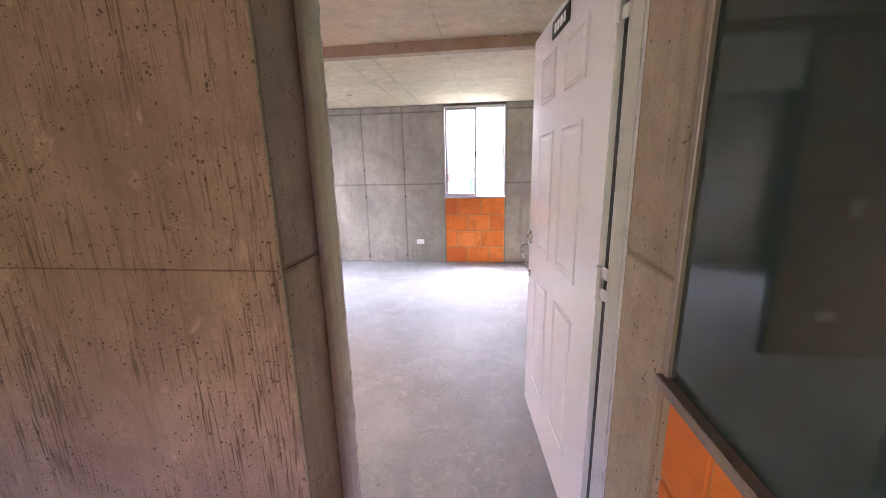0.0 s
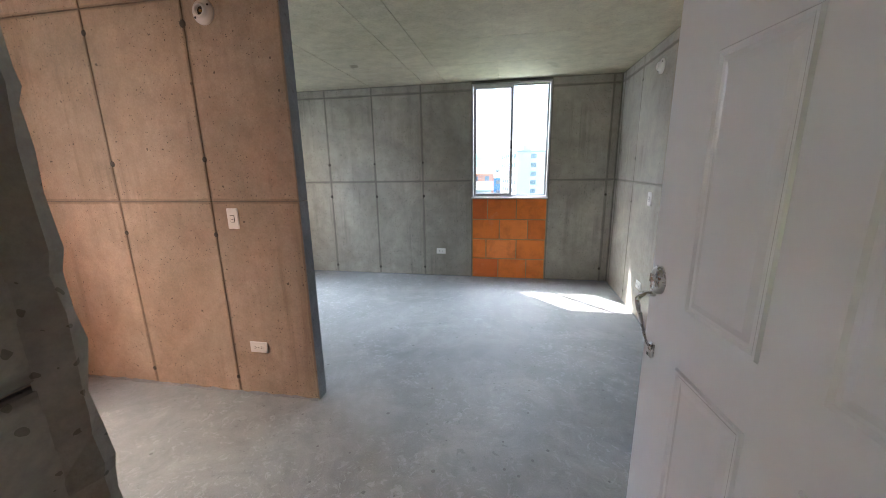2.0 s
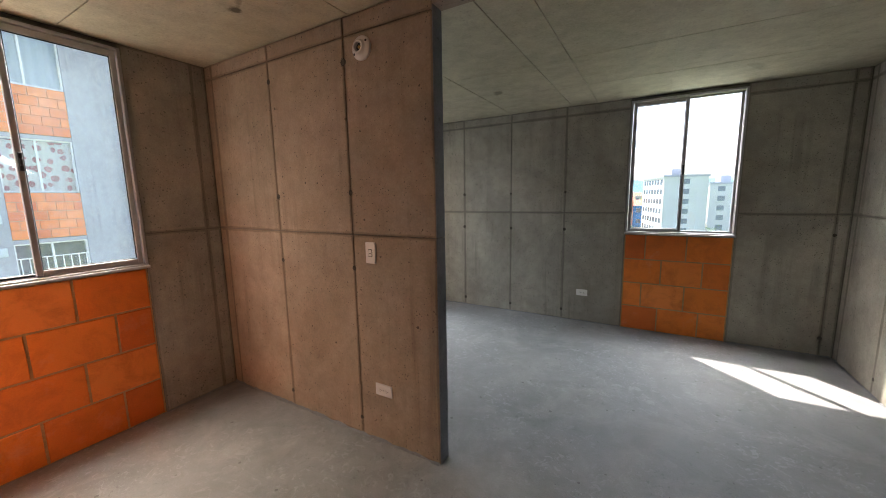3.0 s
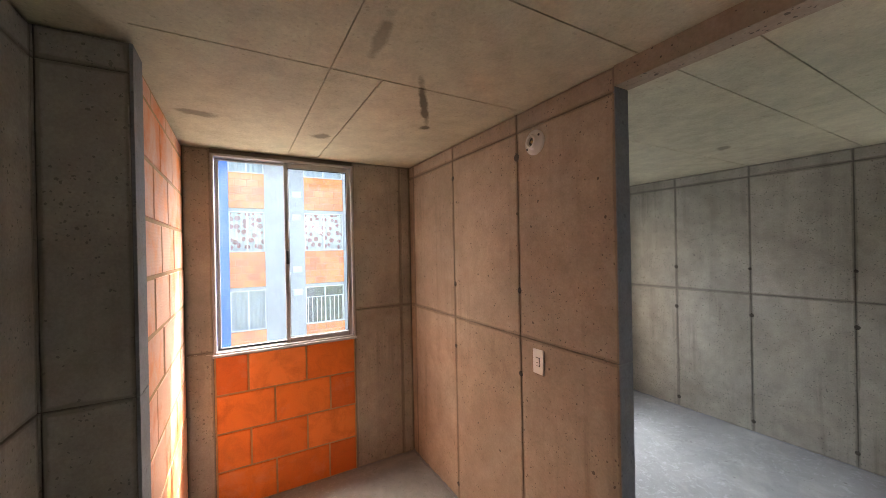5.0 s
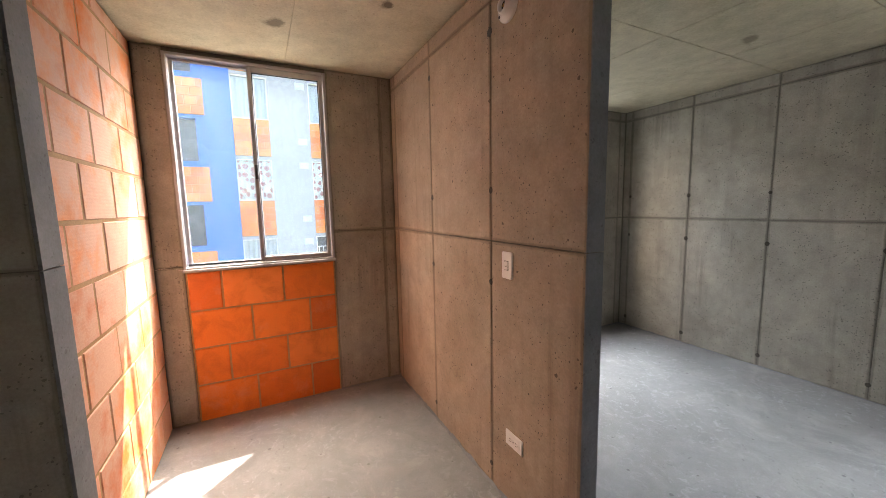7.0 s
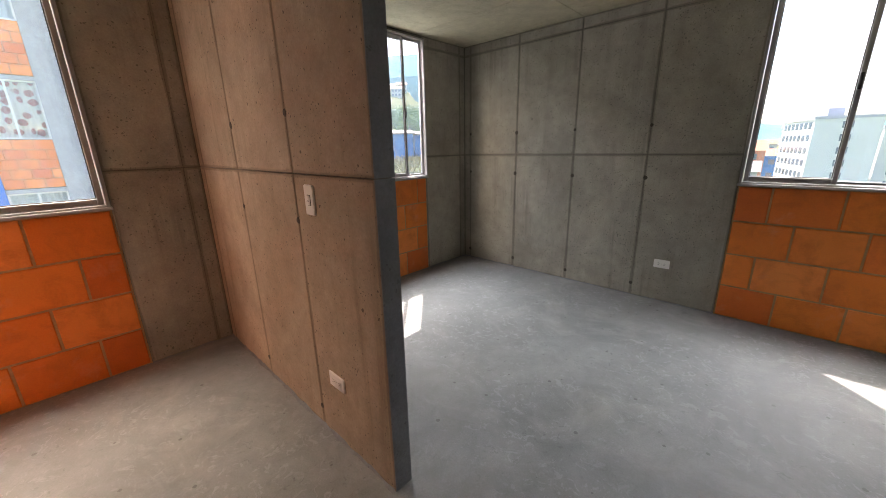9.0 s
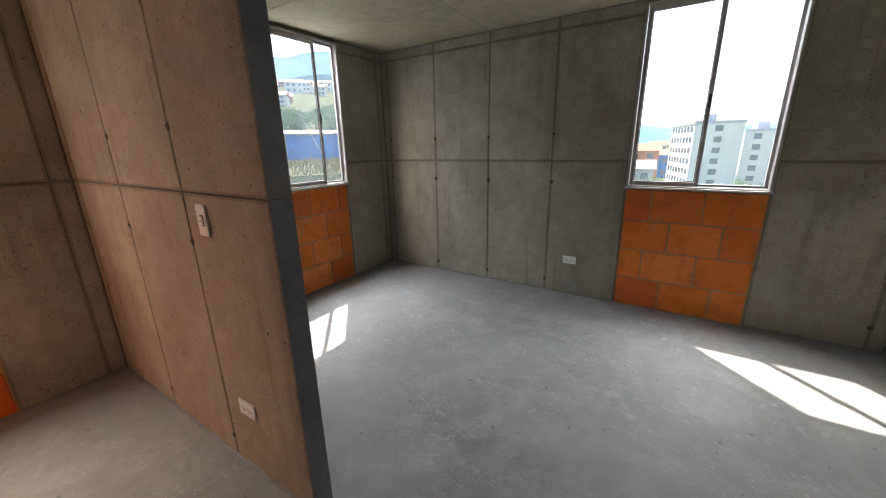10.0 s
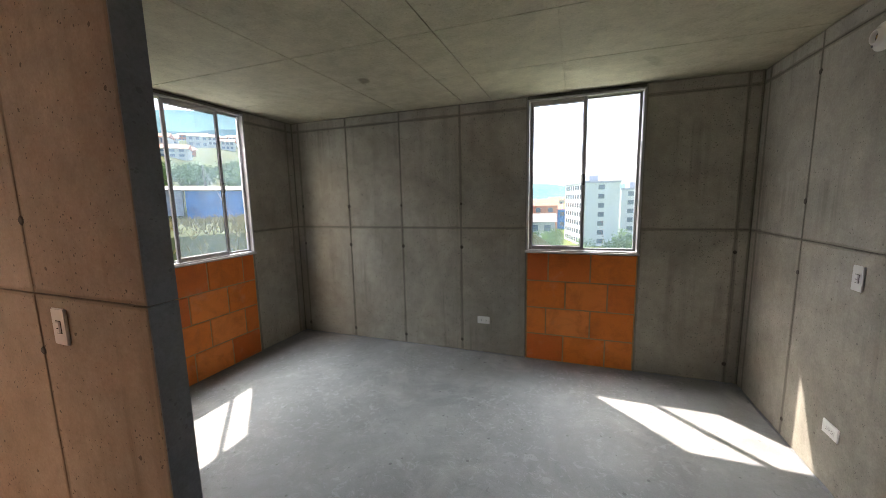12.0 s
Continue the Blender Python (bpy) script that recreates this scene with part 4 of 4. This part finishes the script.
def far_window(y0, y1, z0, z1, x, fill, bars):
    bm = bmesh.new()
    f = face_matrix("x", x, 1, 0, 0)
    ring(bm, f, y0, y1, z0, z1, -0.1, -0.04, 0.035)
    lbox(bm, f, (y0 + y1) / 2 - 0.02, (y0 + y1) / 2 + 0.02, -0.1, -0.05, z0, z1)
    w = part("window", bm, WHITE_ALU, opposite)
    bm = bmesh.new()
    lbox(bm, f, y0 + 0.03, y1 - 0.03, -0.09, -0.085, z0 + 0.03, z1 - 0.03)
    part("pane", bm, PANE, w)
    bm = bmesh.new()
    # dark sheet in place of the unlit room behind the glass
    if fill is UNLIT_ROOM:
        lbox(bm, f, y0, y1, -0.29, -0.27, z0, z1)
    else:
        n = 26
        vs = [[bm.verts.new(f @ Vector((y0 + (y1 - y0) * i / n, z, -0.16 + 0.025 * math.sin(i * 1.7)))) for z in (z0 + 0.02, z1 - 0.04)] for i in range(n + 1)]
        for a, b in zip(vs, vs[1:]):
            bm.faces.new((a[0], b[0], b[1], a[1]))
    part("curtain" if fill is not UNLIT_ROOM else "interior", bm, fill, w, smooth=True)
    if bars:
        bm = bmesh.new()
        for i in range(9):
            u = y0 + (y1 - y0) * (i + 0.5) / 9
            tube(bm, f @ Vector((u, z0, 0.0)), f @ Vector((u, z1 - 0.35, 0.0)), 0.012, seg=6)
        for z in (z0 + 0.02, z1 - 0.35):
            tube(bm, f @ Vector((y0, z, 0.0)), f @ Vector((y1, z, 0.0)), 0.014, seg=6)
        part("security_bar", bm, WHITE_ALU, w)


for k in range(-2, 3):
    z = Z0 + k * STOREY
    for ci, (y0, y1) in enumerate(((-5.2, -4.1), (-3.0, -1.95), (1.80, 2.78), (3.96, 5.24))):
        brick_panel(y0, y1, z, z + 1.09, FX - 0.02)
        fill = CURTAIN if k == 0 else BLIND
        if k == -1:
            fill = BLIND if ci == 2 else UNLIT_ROOM
        far_window(y0, y1, z + 1.10, z + STOREY - 0.1, FX - 0.02, fill, k == -1 and ci == 3)
    for zp in (z - 0.26, z + 0.49):
        bm = bmesh.new()
        rounded_box(bm, FX, FX + 0.03, 3.58, 3.86, zp - 0.1, zp + 0.1, 0.008, 1)
        for i in range(4):
            rounded_box(bm, FX + 0.028, FX + 0.04, 3.6, 3.84, zp - 0.07 + 0.04 * i, zp - 0.055 + 0.04 * i, 0.003, 1)
        part("vent_grille", bm, BLIND, opposite, "pale square vent grille")
    brick_panel(-0.42, 1.12, z - 0.22 + 1.3, z - 0.38 + STOREY, FX + 0.06)
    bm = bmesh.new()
    # dark sheet carries the shade of the stair opening in its colour
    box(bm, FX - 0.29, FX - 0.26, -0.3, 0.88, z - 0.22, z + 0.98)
    part("stair_opening", bm, UNLIT_ROOM, opposite)

bm = bmesh.new()
box(bm, -2.915, 1.345, 1.41, 5.98, GZ, -0.18)
box(bm, -3.3, 1.6, -1.6, 1.41, GZ, -0.18)
structure("lower_storeys", bm, OUT_GREY, "plain concrete storeys below the flat", "building")

# ---- hillside, sheds, houses
def hill_height(u, v):
    k = min(1.0, max(0.0, (u - 20) / 8))
    base = GZ + k * (GZ * -1 - 0.15)
    if u > 44:
        base += (u - 44) * 0.155
    if u > 170:
        base += (u - 170) * 0.03
    side_k = min(1.0, max(0.0, (46 - v) / 18)) * min(1.0, max(0.0, (v + 60) / 20))
    n = noise.noise(Vector((u * 0.06, v * 0.06, 0))) * min(3.0, 0.25 + u * 0.012)
    return GZ - 0.3 + (base - GZ + 0.3) * side_k + n * k * side_k


A_U, A_V = Vector((-0.81, 0.59, 0)).normalized(), Vector((0.59, 0.81, 0)).normalized()


def on_hill(u, v, up=0.0):
    q = A_U * u + A_V * v
    return Vector((q.x, q.y, hill_height(u, v) + up))


bm = bmesh.new()
us = [18, 20, 22, 24, 26, 28, 30, 32, 35, 38, 41, 44, 48, 53, 60, 68, 78, 90, 105, 125, 150, 180, 220, 270, 330]
vsl = [-60 + 4 * i for i in range(32)]
gridv = [[bm.verts.new(on_hill(u, v)) for v in vsl] for u in us]
for a, b in zip(gridv, gridv[1:]):
    for i in range(len(vsl) - 1):
        bm.faces.new((a[i], a[i + 1], b[i + 1], b[i]))
structure("hillside", bm, ground_material("dry_slope", (0.04, 0.055, 0.022), (0.075, 0.08, 0.034), (0.028, 0.042, 0.018)), "hillside of straw-coloured dry grass", "hill")

rt = random.Random(5)
verts, faces = [], []
for _ in range(2600):
    q = on_hill(rt.uniform(27, 45), rt.uniform(-16, 30), -0.05)
    for _ in range(3):
        lean = Vector((rt.gauss(0, 0.3), rt.gauss(0, 0.3), rt.uniform(0.3, 0.85)))
        w = A_V * rt.uniform(0.02, 0.05)
        k = len(verts)
        verts += [tuple(q - w), tuple(q + w), tuple(q + lean)]
        faces.append((k, k + 1, k + 2))
me = bpy.data.meshes.new("dry_grass")
me.from_pydata(verts, [], faces)
me.materials.append(leaf_green("straw", (0.10, 0.085, 0.035), (0.32, 0.26, 0.11)))
tagged(new("dry_grass", me), "tufts of straw-coloured dry grass on the slope", "grass", kind="stuff")

SHED_BLUE = plain("blue_sheet_metal", (0.014, 0.13, 0.4), 0.5, 0.2, 0.35, 0.8)
SHED_GREY = plain("weathered_sheet", (0.32, 0.34, 0.38), 0.6, 0.2, 0.3, 0.7)
ROOF_TIN = plain("tin_roof", (0.12, 0.118, 0.12), 0.5, 0.3, 0.25, 0.6)
HOUSE_WHITE = plain("pale_render", (0.42, 0.41, 0.39), 0.9, 0.0, 0.12, 0.4)
HOUSE_RED = plain("red_brick_far", (0.40, 0.16, 0.10), 0.9, 0.0, 0.2, 0.8)
TILE_RED = plain("clay_roof", (0.36, 0.13, 0.07), 0.8, 0.0, 0.25, 0.8)
FAR_GLASS = plain("far_window_glass", (0.10, 0.13, 0.17), 0.15, 0.0, 0.3, 0.5)


def shed(u, v, w, d, h, body, roof, label):
    ob = thing("shed", label, "shed", "hillside sheds")
    t = bmesh.new()
    n = max(3, int(w / 0.5))
    for i in range(n):      # upright cladding boards
        box(t, -w / 2 + w * i / n + 0.02, -w / 2 + w * (i + 1) / n - 0.02, -0.06 if i % 2 else 0.0, d, -1, h)
    box(t, -w / 2, w / 2, 0.03, d, -1, h - 0.02)
    part("cladding", t, body, ob)
    t = bmesh.new()
    vs = [t.verts.new(p) for p in ((-w / 2 - 0.3, -0.4, h), (w / 2 + 0.3, -0.4, h), (w / 2 + 0.3, d + 0.3, h + 0.6), (-w / 2 - 0.3, d + 0.3, h + 0.6), (-w / 2 - 0.3, -0.4, h + 0.12), (w / 2 + 0.3, -0.4, h + 0.12), (w / 2 + 0.3, d + 0.3, h + 0.72), (-w / 2 - 0.3, d + 0.3, h + 0.72))]
    for fc in ((3, 2, 1, 0), (4, 5, 6, 7), (0, 1, 5, 4), (1, 2, 6, 5), (2, 3, 7, 6), (3, 0, 4, 7)):
        t.faces.new([vs[i] for i in fc])
    part("roof", t, roof, ob)
    ob.matrix_world = Matrix.Translation(on_hill(u, v)) @ Matrix.Rotation(math.atan2(A_U.y, A_U.x) - math.pi / 2, 4, "Z")


for i, v in enumerate(range(-14, 34, 6)):
    shed(46 + (i % 3), v, 5.7, 5, 2.5 + 0.35 * (i % 2), SHED_BLUE if i % 3 != 2 else SHED_GREY, ROOF_TIN, "low shed clad in %s sheet metal on the hillside" % ("blue" if i % 3 != 2 else "grey"))


def house(place, turn, w, d, h, body, roofm, rows, cols, label, flat=False, cat="house"):
    ob = thing("house" if cat == "house" else "apartment_block", label, cat)
    t = bmesh.new()
    box(t, -w / 2, w / 2, -d / 2, d / 2, -2, h)
    part("wall", t, body, ob)
    t = bmesh.new()
    if flat:
        box(t, -w / 2 - 0.2, w / 2 + 0.2, -d / 2 - 0.2, d / 2 + 0.2, h, h + 0.5)
        box(t, -w * 0.1, w * 0.15, -d * 0.1, d * 0.2, h + 0.5, h + 2.2)
        for a in (-0.3, 0.22, 0.35):
            tube(t, (w * a, 0, h + 0.5), (w * a, 0, h + 3.0), 0.06, seg=5)
    else:
        vs = [t.verts.new(p) for p in ((-w / 2 - 0.4, -d / 2 - 0.4, h), (w / 2 + 0.4, -d / 2 - 0.4, h), (w / 2 + 0.4, d / 2 + 0.4, h), (-w / 2 - 0.4, d / 2 + 0.4, h), (-w / 2 - 0.4, 0, h + d * 0.25), (w / 2 + 0.4, 0, h + d * 0.25))]
        for fc in ((0, 1, 5, 4), (2, 3, 4, 5), (1, 2, 5), (3, 0, 4), (3, 2, 1, 0)):
            t.faces.new([vs[i] for i in fc])
    part("roof", t, roofm, ob)
    for face_n, (cnt, length) in enumerate(((cols[0], w), (cols[1], d))):
        for r in range(rows):
            for c in range(cnt):
                t = bmesh.new()
                uc = length * ((c + 0.5) / cnt - 0.5) * 0.92
                zc = h * (r + 0.55) / rows
                ww, wh = min(0.7, length / cnt * 0.28), min(0.7, h / rows * 0.26)
                if face_n == 0:
                    box(t, uc - ww, uc + ww, -d / 2 - 0.05, -d / 2 + 0.02, zc - wh, zc + wh)
                else:
                    box(t, -w / 2 - 0.05, -w / 2 + 0.02, uc - ww, uc + ww, zc - wh, zc + wh)
                part("window", t, FAR_GLASS, ob)
    ob.matrix_world = Matrix.Translation(place) @ Matrix.Rotation(radians(turn), 4, "Z")
    return ob


rh = random.Random(11)
for i in range(26):
    u, v = rh.uniform(150, 320), rh.uniform(-40, 40)
    body = rh.choice((HOUSE_WHITE, HOUSE_WHITE, HOUSE_RED))
    house(on_hill(u, v, -0.5), 54 + rh.uniform(-15, 15), rh.uniform(6, 10), rh.uniform(6, 8), rh.choice((3, 4.5, 5.5)), body, rh.choice((TILE_RED, ROOF_TIN)), 2, (3, 2), "small %s house on the far hillside" % ("pale rendered" if body is HOUSE_WHITE else "red brick"))
# a leaning pole behind the sheds, with two stay wires
pole = thing("utility_pole", "thin wooden utility pole with stay wires on the hillside", "pole")
foot, tip = on_hill(50, 3.2, -0.3), on_hill(50, 2.86) * Vector((1, 1, 0)) + Vector((0, 0, 5.8))
bm = bmesh.new()
tube(bm, foot, tip, 0.11, 0.07, 10)
part("pole", bm, plain("weathered_wood", (0.12, 0.09, 0.065), 0.9, 0.0, 0.3, 5), pole)
for drop in (0.0, 0.5):
    bm = bmesh.new()
    tube(bm, tip - Vector((0, 0, drop)), on_hill(25.5, 5.5 + drop, -0.2), 0.018, seg=6)
    part("stay_wire", bm, DARK_STEEL, pole)

# blocks and houses north
FACADE = plain("white_facade", (0.60, 0.60, 0.60), 0.85, 0.0, 0.06, 0.25)
house((3.6, 106, GZ), 15, 8.6, 17, 15.2, FACADE, OUT_GREY, 7, (1, 7), "white six-storey apartment block with small windows", True, "apartment block")
house((14.5, 116, GZ), 8, 8.5, 14, 13.6, FACADE, OUT_GREY, 6, (2, 4), "white apartment block with a flat roof", True, "apartment block")
house((-9.5, 125, GZ), 5, 8, 8, 9.5, HOUSE_RED, TILE_RED, 3, (2, 2), "red brick house beyond the meadow")
house((-4.0, 150, GZ), -8, 11, 8, 7.5, SHED_BLUE, TILE_RED, 2, (3, 2), "blue painted house with a tiled roof")
house((-7.5, 92, GZ), 4, 6, 7, 6.5, HOUSE_WHITE, ROOF_TIN, 2, (2, 2), "pale low house beside the meadow")
for i in range(14):
    house((rh.uniform(-60, 60), rh.uniform(170, 330), GZ), rh.uniform(-25, 25), rh.uniform(8, 14), 9, rh.choice((5, 7.5, 10)), rh.choice((HOUSE_WHITE, HOUSE_RED)), rh.choice((TILE_RED, ROOF_TIN)), 2, (3, 2), "distant low house of the town")

# mountains, with the blue haze of distance put into their colour
bm = bmesh.new()
ring_a = []
for i in range(97):
    a = radians(40 + 160 * i / 96)
    h = 120 + 70 * noise.noise(Vector((i * 0.13, 2.0, 0))) + 30 * noise.noise(Vector((i * 0.41, 5.0, 0))) + 130 * max(0, math.sin((a - radians(100)) * 1.6))
    h = max(30, h) * (0.5 if a < radians(105) else 1.75)
    ring_a.append((bm.verts.new((1500 * math.cos(a), 1500 * math.sin(a), GZ)), bm.verts.new((1750 * math.cos(a), 1750 * math.sin(a), h * 0.7)), bm.verts.new((1950 * math.cos(a), 1950 * math.sin(a), h))))
for a, b in zip(ring_a, ring_a[1:]):
    bm.faces.new((a[0], b[0], b[1], a[1]))
    bm.faces.new((a[1], b[1], b[2], a[2]))
structure("backdrop", bm, plain("haze_tinted_forest", (0.09, 0.18, 0.2), 1.0, 0.0, 0.25, 0.01, spec=0.05), "hazy blue-green mountain range", "mountains")

# trees
BARK = plain("bark", (0.09, 0.065, 0.045), 0.9, 0.0, 0.3, 8)
LEAVES = leaf_green("foliage", (0.05, 0.10, 0.03), (0.13, 0.21, 0.07))


def tree(place, size, seed):
    r = random.Random(seed)
    ob = thing("tree", "leafy green tree with an uneven crown", "tree", "trees outside")
    bm = bmesh.new()
    tube(bm, (0, 0, -0.5), (0.1, 0, 2.2), 0.2, 0.13, 8)
    tips = []
    for i in range(7):
        a = i * 2.4 + r.uniform(-0.3, 0.3)
        tip = Vector((math.cos(a) * r.uniform(0.8, 1.9), math.sin(a) * r.uniform(0.8, 1.9), r.uniform(2.6, 4.6)))
        tube(bm, (0.1, 0, 1.7 + 0.08 * i), tip, 0.08, 0.02, 6)
        tips.append(tip)
    part("trunk", bm, BARK, ob)
    verts, faces = [], []
    for tip in tips + [Vector((0, 0, 4.6)), Vector((0.5, 0.3, 3.6))]:
        for _ in range(110):
            c = tip + Vector((r.gauss(0, 0.55), r.gauss(0, 0.55), r.gauss(0, 0.42)))
            n1 = Vector((r.uniform(-1, 1), r.uniform(-1, 1), r.uniform(-1, 1))).normalized()
            n2 = n1.orthogonal().normalized()
            s = r.uniform(0.1, 0.2)
            k = len(verts)
            verts += [c + n1 * s, c + n2 * s * 0.6, c - n1 * s, c - n2 * s * 0.6]
            faces.append((k, k + 1, k + 2, k + 3))
    me = bpy.data.meshes.new("crown")
    me.from_pydata([tuple(v) for v in verts], [], faces)
    me.materials.append(LEAVES)
    crown = new("crown", me)
    crown.parent = ob
    ob.matrix_world = Matrix.Translation(place) @ Matrix.Diagonal((size, size, size * 0.95, 1))
    return ob


first = [tree(on_hill(56, 2), 0.78, 1), tree((-5.5, 78, GZ), 1.0, 2), tree(on_hill(60, 14), 0.85, 3)]
for i in range(90):
    u, v = rh.uniform(53, 80), rh.uniform(-22, 36)
    copy_thing(first[0 if i % 2 else 2], Matrix.Translation(on_hill(u, v)) @ Matrix.Rotation(i * 1.3, 4, "Z"))
for i in range(16):
    copy_thing(first[1], Matrix.Translation((rh.uniform(-14, 13), rh.uniform(62, 88), GZ)) @ Matrix.Rotation(i * 1.7, 4, "Z"))
